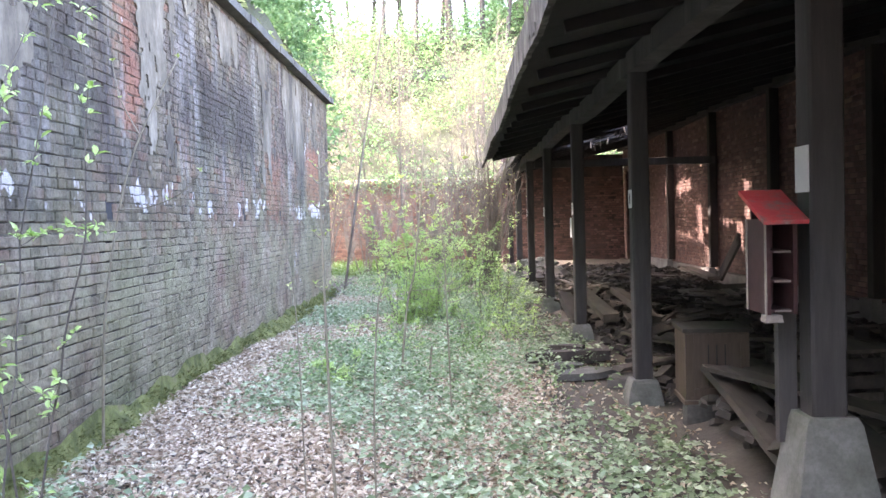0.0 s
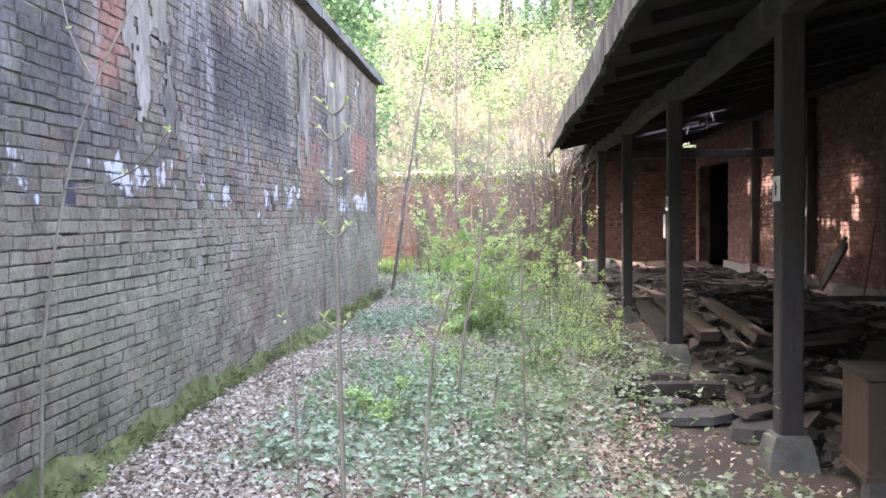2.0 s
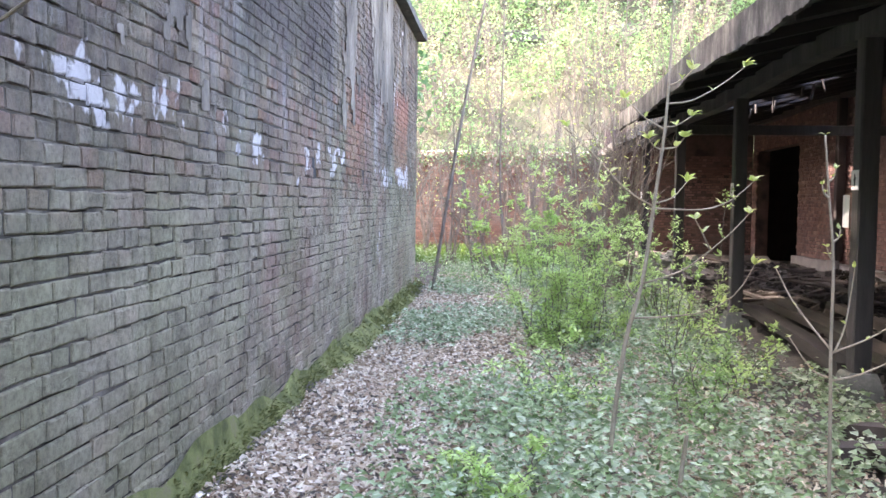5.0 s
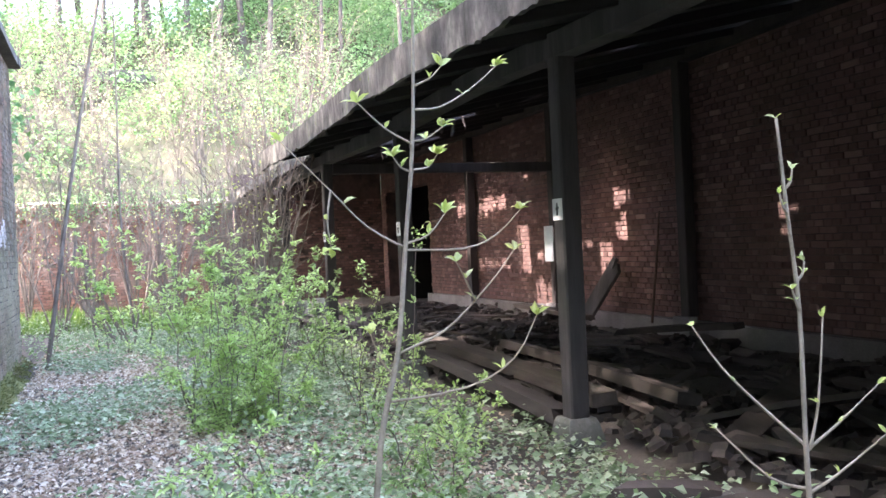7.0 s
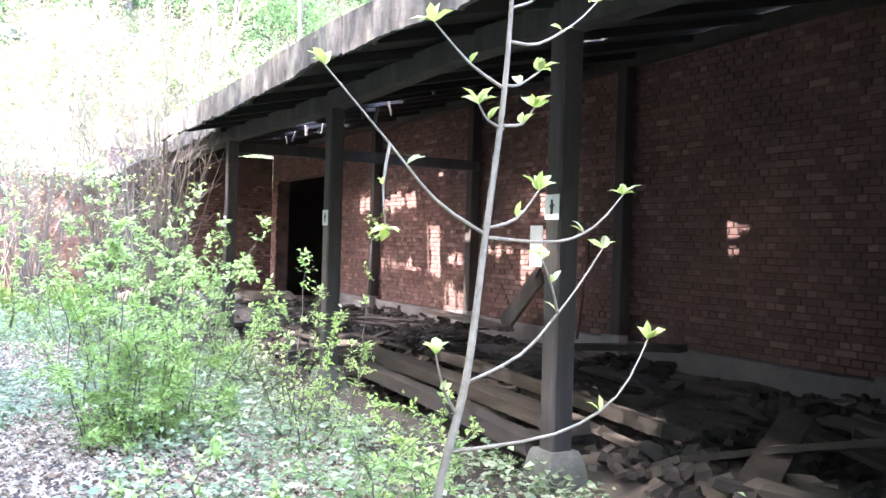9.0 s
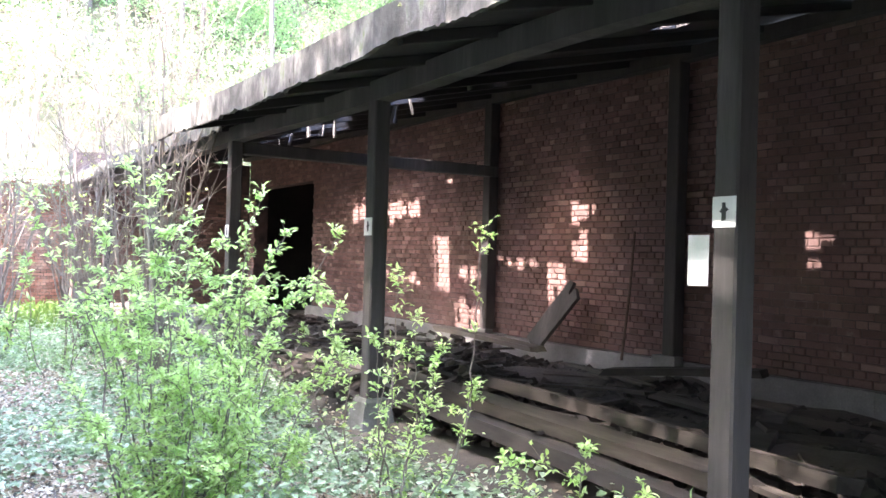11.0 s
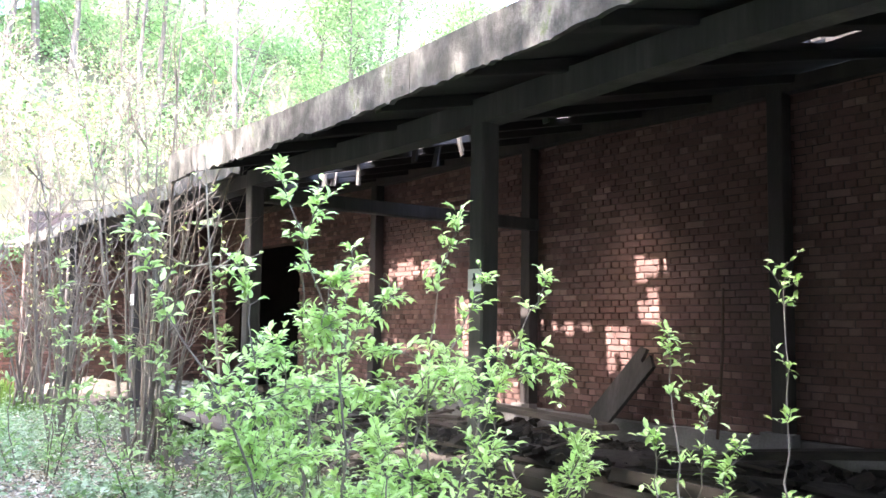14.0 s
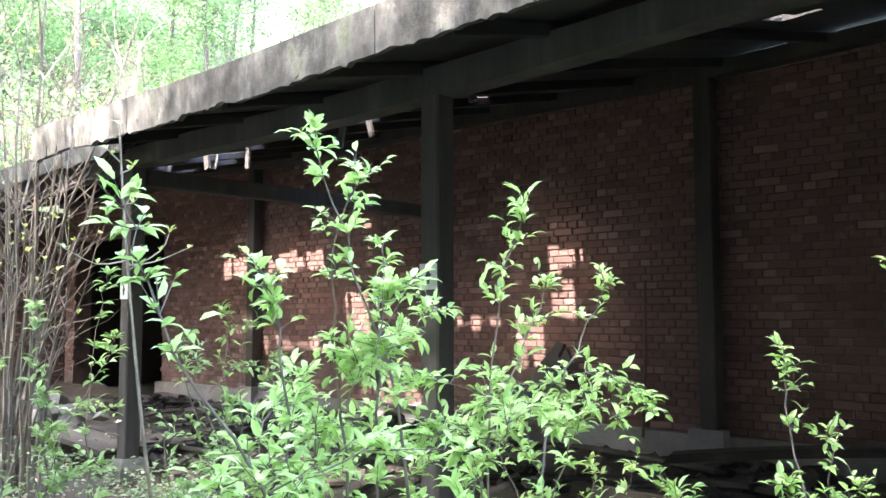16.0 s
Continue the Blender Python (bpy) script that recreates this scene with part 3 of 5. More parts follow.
def doorway():
    """Lintel and jamb of the wide doorway, and an added room behind it with its shade in the wall colour."""
    a = Acc()
    a.box(BACK_X + 0.012, BACK_X + 0.35, DOOR_Y0 + 0.001, SHED_Y1, DOOR_H, roof_z(BACK_X) - 0.02)
    a.box(BACK_X + 0.012, BACK_X + 0.35, DOOR_Y1, SHED_Y1, -0.1, DOOR_H - 0.001)
    part("lintel", a, M_SHED_MORTAR, back_wall, "sooty masonry over the doorway")
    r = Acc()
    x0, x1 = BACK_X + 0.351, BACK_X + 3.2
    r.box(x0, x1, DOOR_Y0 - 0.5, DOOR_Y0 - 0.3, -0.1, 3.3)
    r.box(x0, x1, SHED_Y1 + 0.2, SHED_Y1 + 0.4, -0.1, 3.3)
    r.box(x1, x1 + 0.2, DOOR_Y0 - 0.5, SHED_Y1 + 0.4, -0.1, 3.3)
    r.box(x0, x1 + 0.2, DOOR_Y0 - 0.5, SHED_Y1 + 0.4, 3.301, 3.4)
    tagged(part("wall_recess", r, M_ROOM_SHADE), "added walls behind the doorway, coloured near black for its shade", "wall", kind="structure")


doorway()


def plinth():
    a = Acc()
    y = SHED_Y0
    while y < DOOR_Y0:
        L = rnd(1.2, 2.2)
        y1 = min(y + L, DOOR_Y0)
        a.box(BACK_X - 0.12 + rnd(-0.006, 0.006), BACK_X + 0.01, y, y1 - 0.004, -0.1, 0.36 + rnd(-0.015, 0.015))
        y += L
    return part("plinth", a, M_PLINTH, back_wall, "pale rendered plinth")


plinth()
end_wall = wall_core("wall_north", POST_X - 0.1, BACK_X, SHED_Y1, SHED_Y1 + 0.3, -0.1, 3.6, M_SHED_MORTAR, "dark brick end wall of the shed")
brick_wall(end_wall, SHED_Y1, -1, POST_X - 0.1, BACK_X, -0.05, 2.9, M_SHED_J, M_SHED, (0, 0, 0, 0), [], along="x")
south_wall = wall_core("wall_south", POST_X - 0.1, BACK_X, SHED_Y0 - 0.3, SHED_Y0, -0.1, 3.6, M_SHED_MORTAR, "dark brick end wall behind the start of the walk")


def shed_floor():
    a = Acc()
    xs = [POST_X - 0.1 + 0.25 * k for k in range(17)]
    ys = [SHED_Y0 + 0.3 * k for k in range(119)]
    vs = []
    for y in ys:
        for x in xs:
            e = min(1.0, (x - xs[0]) / 0.6)
            z = 0.02 + e * (0.10 + 0.16 * noise.noise(Vector((x * 0.9, y * 0.7, 3))) + 0.05 * noise.noise(Vector((x * 4, y * 4, 1))))
            vs.append((min(x, BACK_X), y, z - 0.06 * (1 - e)))
    n = len(xs)
    a.faces(vs, [(j * n + i, j * n + i + 1, (j + 1) * n + i + 1, (j + 1) * n + i) for j in range(len(ys) - 1) for i in range(n - 1)])
    return tagged(part("floor", a, M_SHED_FLOOR, smooth=True), "uneven dirt floor of the open shed", "floor", kind="structure")


shed_floor()

# ---- shed: posts, beams, roof ----
def front_post(y, foot_h):
    t = thing("shed_post", (POST_X, y, 0), "weathered square timber post on a tapered concrete footing", "post", "posts of the shed")
    a = Acc()
    w = 0.155 if foot_h < 0.4 else 0.19
    prof = [(-0.12, w + 0.02), (foot_h * 0.5, w - 0.02), (foot_h - 0.03, 0.115), (foot_h, 0.10)]
    vs = []
    for z, h in prof:
        for sx, sy in ((-1, -1), (1, -1), (1, 1), (-1, 1)):
            vs.append((sx * h * rnd(0.95, 1.03), sy * h * rnd(0.95, 1.03), z))
    a.faces(vs, [(r * 4 + i, r * 4 + (i + 1) % 4, r * 4 + 4 + (i + 1) % 4, r * 4 + 4 + i) for r in range(3) for i in range(4)] + [(12, 13, 14, 15)])
    part("footing", a, M_CONCRETE, t, "tapered mossy concrete footing")
    b = Acc()
    top = 2.76
    L = top - foot_h + 0.02
    b.chamfered(0.145, L, 0.145, 0.012, pose(0, 0, foot_h - 0.02 + L / 2, 90, 0, 0))
    part("shaft", b, M_POST, t)
    return t


for k, y in enumerate(POSTS):
    front_post(y if y != BAY else 3.85, 0.75 if y == BAY else 0.23)


def paper_sign(x, y, z, w, h, mark, label):
    """A sheet on the passage side of a post."""
    t = thing("paper_sign", (x, y, z), label, "sign", "signs on the shed posts", turn=-90)
    a = Acc()
    a.box(-w / 2, w / 2, -0.004, 0.0, -h / 2, h / 2)
    part("sheet", a, M_PAPER, t)
    if mark:
        b = Acc()
        ring = [(-0.012, -0.045), (0.012, -0.04), (0.014, 0.0), (0.03, 0.012), (0.012, 0.022), (0.008, 0.045), (-0.012, 0.045), (-0.01, 0.02), (-0.026, 0.0), (-0.012, -0.005)]
        n = len(ring)
        b.faces([(px, -0.0065, pz) for px, pz in ring] + [(px, -0.0045, pz) for px, pz in ring], [tuple(range(n)), tuple(range(2 * n - 1, n - 1, -1))] + [(i, (i + 1) % n, (i + 1) % n + n, i + n) for i in range(n)])
        part("mark", b, M_INK_SHADE, t, "small dark printed mark")
    return t


SIGN_Y = {7.5: 1.72, 11.25: 1.68, 15.0: 1.67, 18.75: 1.675, 22.5: 1.67}
for y, z in SIGN_Y.items():
    paper_sign(POST_X - 0.074, y, z, 0.14, 0.15, True, "small white paper sign pinned to a timber post")
paper_sign(POST_X - 0.0765, 11.25 + 0.15, 1.445, 0.13, 0.25, False, "tall blank white paper pinned beside a timber post")
paper_sign(POST_X - 0.074, 3.85, 1.76, 0.14, 0.19, False, "blank white paper pinned to the near timber post")


def long_beam(name, x, y0, y1, z0, w, h, material, label):
    a = Acc()
    n = int((y1 - y0) / 0.5)
    vs = []
    for i in range(n + 1):
        y = y0 + (y1 - y0) * i / n
        s = 0.012 * noise.noise(Vector((x, y * 0.9, 0)))
        for dx, dz in ((-w / 2, 0), (w / 2, 0), (w / 2, h), (-w / 2, h)):
            vs.append((x + dx + s, y, z0 + dz + s + roof_sag(y)))
    a.faces(vs, [(i * 4 + k, i * 4 + (k + 1) % 4, i * 4 + 4 + (k + 1) % 4, i * 4 + 4 + k) for i in range(n) for k in range(4)] + [(3, 2, 1, 0), tuple(n * 4 + k for k in range(4))])
    return tagged(part(name, a, material), label, "beam", kind="structure")


def roof_sag(y):
    return 0.02 * math.sin(y * 1.1) + 0.03 * noise.noise(Vector((0, y * 0.35, 9)))


long_beam("trim", POST_X, SHED_Y0, SHED_Y1, 2.74, 0.16, 0.17, M_POST, "long weathered timber beam on top of the shed posts")
long_beam("trim", BACK_X - 0.12, SHED_Y0, SHED_Y1, roof_z(BACK_X - 0.12) - 0.17, 0.14, 0.14, M_WOOD_DARK, "dark timber wall plate under the roof")


def wall_post(y):
    t = thing("wall_post", (BACK_X - 0.125, y, 0), "dark timber post on a plinth block against the brick wall", "post", "posts along the back wall")
    a = Acc()
    a.box(-0.15, 0.0, -0.18, 0.18, -0.05, 0.42, taper=0.01)
    part("block", a, M_PLINTH, t, "rendered plinth block")
    top = roof_z(BACK_X - 0.12) - 0.16
    b = Acc()
    b.chamfered(0.17, top - 0.42, 0.16, 0.01, pose(0.005, 0, (top + 0.42) / 2, 90, 0, 90))
    part("shaft", b, M_WOOD_DARK, t)
    return t


for y in WALL_POSTS:
    wall_post(y)


def tie_beam():
    a = Acc()
    a.chamfered(0.14, BACK_X - POST_X - 0.2, 0.15, 0.012, pose((POST_X + BACK_X) / 2, 18.78, 2.69, 0, 0, 90))
    return tagged(part("tie_beam", a, M_POST), "weathered timber tie beam across the shed", "beam")


tie_beam()

# holes in the roof: x0, x1, y0, y1
ROOF_HOLES = [(4.13, 4.36, 16.85, 17.35), (3.76, 4.04, 17.08, 17.40), (3.25, 3.72, 17.45, 18.0), (3.40, 4.0, 20.3, 20.75), (4.25, 4.5, 21.3, 22.6), (4.25, 4.5, 23.05, 23.85),
              (4.68, 4.82, 20.15, 20.3), (3.55, 3.64, 23.4, 23.7), (3.88, 4.02, 13.58, 13.92), (3.72, 3.78, 13.7, 13.85), (3.57, 3.63, 14.22, 14.36), (3.66, 3.74, 18.1, 19.1), (3.55, 3.68, 19.3, 20.1),
              (3.4, 3.55, 21.2, 23.2), (2.6, 3.25, 19.2, 20.2)]


def eave_at(y):
    if y > 18.4:
        return 1.42 + 0.08 * noise.noise(Vector((y * 2, 0, 0)))
    return EAVE_X + 0.06 + 0.015 * noise.noise(Vector((y * 3.0, 0, 0)))


def build_roof():
    boards, felt = Acc(), Acc()
    y = SHED_Y0 - 0.2
    while y < SHED_Y1 + 0.2:
        w = 0.15
        y1 = y + w
        cuts = [(x0 + rnd(-0.08, 0.06), x1 + rnd(-0.06, 0.08)) for x0, x1, h0, h1 in ROOF_HOLES if h0 < y + w / 2 < h1]
        cuts.sort()
        x = eave_at(y)
        spans = []
        for c0, c1 in cuts:
            if c1 - c0 > 0.05 and c0 > x:
                spans.append((x, c0))
                x = c1
        spans.append((x, BACK_X + 0.5))
        s = roof_sag(y)
        for a0, a1 in spans:
            for acc, lo, hi, over in ((boards, 0.0, 0.03, 0.0), (felt, 0.032, 0.075 + rnd(0, 0.012), 0.0)):
                vs = []
                for xx, yy, dz in ((a0, y, lo), (a1, y, lo), (a1, y1, lo), (a0, y1, lo), (a0, y, hi), (a1, y, hi), (a1, y1, hi), (a0, y1, hi)):
                    vs.append((xx, yy, roof_z(xx) + dz + roof_sag(yy)))
                acc.faces(vs, [(0, 3, 2, 1), (4, 5, 6, 7), (0, 1, 5, 4), (1, 2, 6, 5), (2, 3, 7, 6), (3, 0, 4, 7)])
        y = y1
    roof = tagged(part("roof", felt, M_ROOF_TOP), "sagging felt roof of the shed with holes and moss", "roof", kind="structure")
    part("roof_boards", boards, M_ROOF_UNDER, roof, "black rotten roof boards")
    return roof


roof = build_roof()


def rafters():
    y = SHED_Y0 + 0.4
    while y < SHED_Y1:
        a = Acc()
        x0 = eave_at(y) + 0.12
        L = BACK_X - x0
        slope = math.degrees(math.atan(0.223))
        xm = (x0 + BACK_X) / 2
        a.chamfered(0.07, L * 1.02, 0.08, 0.006, pose(xm, y, roof_z(xm) - 0.042 + roof_sag(y), 0, -slope, 0) @ pose(0, 0, 0, 0, 0, 90))
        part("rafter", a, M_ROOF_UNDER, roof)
        y += 0.94


rafters()


def fascia():
    """Ragged weathered edge of the roof, hanging down in splinters."""
    y = SHED_Y0
    while y < 18.35:
        L = min(rnd(1.6, 3.2), 18.4 - y)
        n = max(2, int(L / 0.035))
        a = Acc()
        vs = []
        drop = rnd(-0.02, 0.02)
        for i in range(n + 1):
            yy = y + (L - 0.006) * i / n
            z1 = roof_z(EAVE_X) + 0.125 + roof_sag(yy)
            rag = 0.035 * noise.noise(Vector((yy * 1.6, 0, 5))) + 0.06 * max(0, noise.noise(Vector((yy * 5.0, 2, 5))) - 0.15) - 0.03 * max(0, noise.noise(Vector((yy * 17.0, 4, 5))))
            z0 = roof_z(EAVE_X) - 0.105 + drop + rag + roof_sag(yy)
            lean = 0.015 * noise.noise(Vector((yy * 1.2, 7, 5)))
            for dx, z in ((-0.02 + lean, z0), (0.02 + lean, z0 + 0.004), (0.03, z1 - 0.01), (0.055, z1), (-0.025, z1)):
                vs.append((EAVE_X + dx, yy, z))
        a.faces(vs, [(i * 5 + k, i * 5 + (k + 1) % 5, i * 5 + 5 + (k + 1) % 5, i * 5 + 5 + k) for i in range(n) for k in range(5)] + [(4, 3, 2, 1, 0), tuple(n * 5 + k for k in range(5))])
        part("fascia_board", a, M_FASCIA, roof, "ragged grey fascia board with moss")
        y += L


fascia()


def far_eave():
    a = Acc()
    y = 18.42
    vs = []
    n = 100
    for i in range(n + 1):
        yy = y + (SHED_Y1 - y) * i / n
        xe = 1.40
        z1 = roof_z(xe) + 0.09 + roof_sag(yy)
        z0 = roof_z(xe) - 0.10 + 0.06 * noise.noise(Vector((yy * 4, 0, 2))) + roof_sag(yy)
        for dx, z in ((-0.02, z0), (0.02, z0), (0.02, z1), (-0.02, z1)):
            vs.append((xe + dx, yy, z))
    a.faces(vs, [(i * 4 + k, i * 4 + (k + 1) % 4, i * 4 + 4 + (k + 1) % 4, i * 4 + 4 + k) for i in range(n) for k in range(4)])
    part("fascia_board", a, M_FASCIA, roof, "broken grey edge of the far roof")


far_eave()

# ---- far wall and hill ----
far_wall = wall_core("wall_far", -30, 30, FAR_Y + 0.012, FAR_Y + 0.8, -0.2, 2.9, M_MORTAR, "red brick retaining wall below the wooded slope")
brick_wall(far_wall, FAR_Y, -1, -14, 6, 0.0, 3.0, M_FAR_BRICK, M_FAR_BRICK, (0, 0, 0, 0), [(-1.2, 1.7, 0.15, 0.2), (-3.0, 1.5, 0.12, 0.15)], along="x")


def hill_z(x, y):
    """Height of the bank: a steep slope, a ledge, then a crest that climbs towards +x."""
    d = y - FAR_Y
    crest = 9.4 + 0.9 * max(0.0, x - 0.5)
    s = 3.0 + 0.62 * d
    if d > 8.0:
        s += 0.45
    s = min(s, crest + 0.05 * d)
    rough = min(1.0, 0.2 + d / 3.0)
    return s + rough * (0.40 * noise.noise(Vector((x * 0.35, y * 0.35, 4))) + 0.15 * noise.noise(Vector((x * 1.3, y * 1.3, 4))))


def build_hill():
    a = Acc()
    xs = [-60, -45] + [-32 + 0.8 * k for k in range(81)] + [45, 60]
    ys = [FAR_Y + 0.03 + 0.5 * k for k in range(60)] + [70, 90, 120]
    vs = [(x, y, hill_z(x, y)) for y in ys for x in xs]
    n = len(xs)
    a.faces(vs, [(j * n + i, j * n + i + 1, (j + 1) * n + i + 1, (j + 1) * n + i) for j in range(len(ys) - 1) for i in range(n - 1)])
    return tagged(part("hillside", a, M_HILL, smooth=True), "steep overgrown earth bank above the retaining wall", "hillside", kind="structure")


build_hill()


def shade_mound():
    """Added earth on top of the fort wall, hidden behind its coping, to keep the sun off the passage."""
    a = Acc()
    ys = [-8 + 0.5 * k for k in range(51)]
    prof = [(-2.75, 4.2), (-3.0, 4.75), (-3.4, 5.5), (-4.3, 6.45), (-7.0, 5.6), (-11.0, 3.4), (-15.0, -0.1)]
    vs = []
    for y in ys:
        for x, z in prof:
            n = noise.noise(Vector((x * 0.8, y * 0.8, 2)))
            vs.append((x + 0.08 * n, min(y, WALL_END - 0.1), z + 0.12 * n))
    k = len(prof)
    a.faces(vs, [(j * k + i, (j + 1) * k + i, (j + 1) * k + i + 1, j * k + i + 1) for j in range(len(ys) - 1) for i in range(k - 1)])
    a.faces([(x, WALL_END - 0.1, z) for x, z in prof] + [(-15.0, WALL_END - 0.1, -0.2), (-2.75, WALL_END - 0.1, -0.2)], [tuple(range(len(prof) + 2))])
    return tagged(part("shade_mound", a, M_HILL, smooth=True), "added unseen earth bank behind the coping that shades the passage", "hillside", kind="structure")


shade_mound()


def roof_edge_growth():
    """Moss cushions, grass and hanging shreds along the eave."""
    m, sh, g = Acc(), Acc(), Acc()
    for _ in range(420):
        y = rnd(SHED_Y0, 18.3)
        r = rnd(0.008, 0.028)
        x = EAVE_X + rnd(0.02, 0.5)
        m.box(-r * 1.6, r * 1.6, -r * 2, r * 2, -0.02, r * 0.7, pose(x, y, roof_z(x) + 0.085 + roof_sag(y), rnd(-10, 10), rnd(-10, 10), rnd(0, 360)), taper=r * 0.6)
        for k in range(3):
            g.leaf((x, y + rnd(-0.05, 0.05), roof_z(x) + 0.09 + roof_sag(y)), (rnd(-0.7, 0.3), rnd(-0.6, 0.6), 1), (0, 1, 0), rnd(0.05, 0.16), 0.012)
    for _ in range(30):
        y = rnd(2, 18.3)
        z = roof_z(EAVE_X) - 0.07 + roof_sag(y)
        L, w = rnd(0.02, 0.05), rnd(0.01, 0.045)
        sh.box(-0.004, 0.004, -w, w, -L, 0.03, pose(EAVE_X - 0.018, y, z, rnd(-12, 12), rnd(-10, 10), rnd(-8, 8)))
    part("moss", m, M_MOSS, roof, "dark green moss cushions")
    part("grass_tuft", g, M_GRASS, roof)
    part("torn_felt", sh, M_FASCIA, roof, "torn hanging shreds of roofing felt")


roof_edge_growth()


def hanging_splinters():
    """Broken boards that hang from the holes in the roof."""
    for x, y, L in ((3.5, 17.7, 0.22), (3.55, 18.1, 0.3), (3.5, 18.5, 0.18), (3.45, 16.3, 0.12), (3.5, 21.4, 0.25), (3.6, 22.3, 0.2), (3.3, 19.4, 0.3), (3.2, 20.1, 0.22), (3.7, 20.7, 0.2)):
        a = Acc()
        a.box(-0.012, 0.012, -0.05, 0.05, -L, 0.03, pose(x, y, roof_z(x), rnd(-10, 10), rnd(-14, 14), rnd(-25, 25)))
        part("splinter", a, M_POST, roof, "broken roof board hanging down")


hanging_splinters()


def stone_ledge():
    """A course of dark stones that breaks out of the bank below its crest."""
    x = -12.0
    while x < 6.0:
        L = rnd(0.5, 1.3)
        if random.random() < 0.8:
            a = Acc()
            a.box(-L / 2, L / 2 - 0.04, -0.35, 0.35, -0.3, 0.16, taper=0.03)
            y = FAR_Y + 7.8
            ob = part("ledge_stone", a, M_CAP)
            ob.matrix_basis = pose(x + L / 2, y + rnd(-0.1, 0.1), hill_z(x, y + 0.2) + 0.12, rnd(-4, 4), rnd(-3, 3), rnd(-6, 6))
            tagged(ob, "dark weathered stone block in the ledge on the bank", "stone", "ledge stones")
        x += L


stone_ledge()


def moss_tufts():
    c, w, s = [], [], []
    for _ in range(9000):
        y = rnd(1.0, WALL_END)
        x = WALL_X + abs(random.gauss(0, 0.10)) + 0.01
        n = noise.noise(Vector((0, y * 2.1, 0)))
        c.append((x, y, 0.06 + max(0.0, (0.17 + 0.12 * n) * (1 - (x - WALL_X) / 0.25)) * rnd(0.4, 1.15)))
        w.append((rnd(0, 1), rnd(-0.7, 0.7), rnd(-0.1, 1)))
        s.append(rnd(0.015, 0.05))
    v, f = leaf_cloud(c, w, s, 0.35)
    return tagged(part("moss_tufts", cloud_mesh("moss_tufts", v, f, M_MOSS), M_MOSS), "short moss and weeds at the foot of the brick wall", "moss", kind="stuff")


moss_tufts().matrix_basis = FORT_TURN

# ---- plants ----
def scatter_litter():
    n = 165000
    x = np.random.uniform(WALL_X + 0.1, 2.0, n)
    y = np.random.uniform(0.6, 30.0, n) ** 1.0
    y = 0.8 + (y - 0.6) * np.random.uniform(0.25, 1.0, n)
    keep = np.random.uniform(0, 1, n) < np.clip((1.15 - x) / 0.6, 0.06, 1.0)
    x, y, n = x[keep], y[keep], int(keep.sum())
    z = np.array([ground_z(a, b) for a, b in zip(x, y)]) + np.random.uniform(0.0, 0.03, n)
    ang = np.random.uniform(0, 2 * np.pi, n)
    w = np.stack([np.cos(ang), np.sin(ang), np.random.normal(0.05, 0.4, n)], 1)
    v, f = leaf_cloud(np.stack([x, y, z], 1), w, np.random.uniform(0.018, 0.062, n), 0.55, 0.2)
    return tagged(part("leaf_litter", cloud_mesh("leaf_litter", v, f, M_LITTER), M_LITTER), "dry pale brown leaf litter covering the passage floor", "leaves", kind="stuff")


scatter_litter()


def ground_cover():
    c, w, s = [], [], []
    for _ in range(9500):
        x, y = rnd(-2.2, 1.7), rnd(3.0, 24.0)
        d = noise.noise(Vector((x * 0.8, y * 0.45, 2.0))) + 0.25 - 0.19 * abs(x - 0.2)
        if d < rnd(-0.25, 0.35):
            continue
        h = rnd(0.05, 0.22)
        z = ground_z(x, y)
        for k in range(random.randint(5, 11)):
            a = rnd(0, 6.28)
            c.append((x + rnd(-0.1, 0.1), y + rnd(-0.1, 0.1), z + h * rnd(0.3, 1.0)))
            w.append((math.cos(a), math.sin(a), rnd(-0.3, 0.35)))
            s.append(rnd(0.026, 0.072))
    v, f = leaf_cloud(c, w, s, 0.72)
    return tagged(part("ground_ivy", cloud_mesh("ground_ivy", v, f, M_IVY), M_IVY), "patches of blue-green ground ivy among the dead leaves", "ground cover", kind="stuff")


ground_cover()


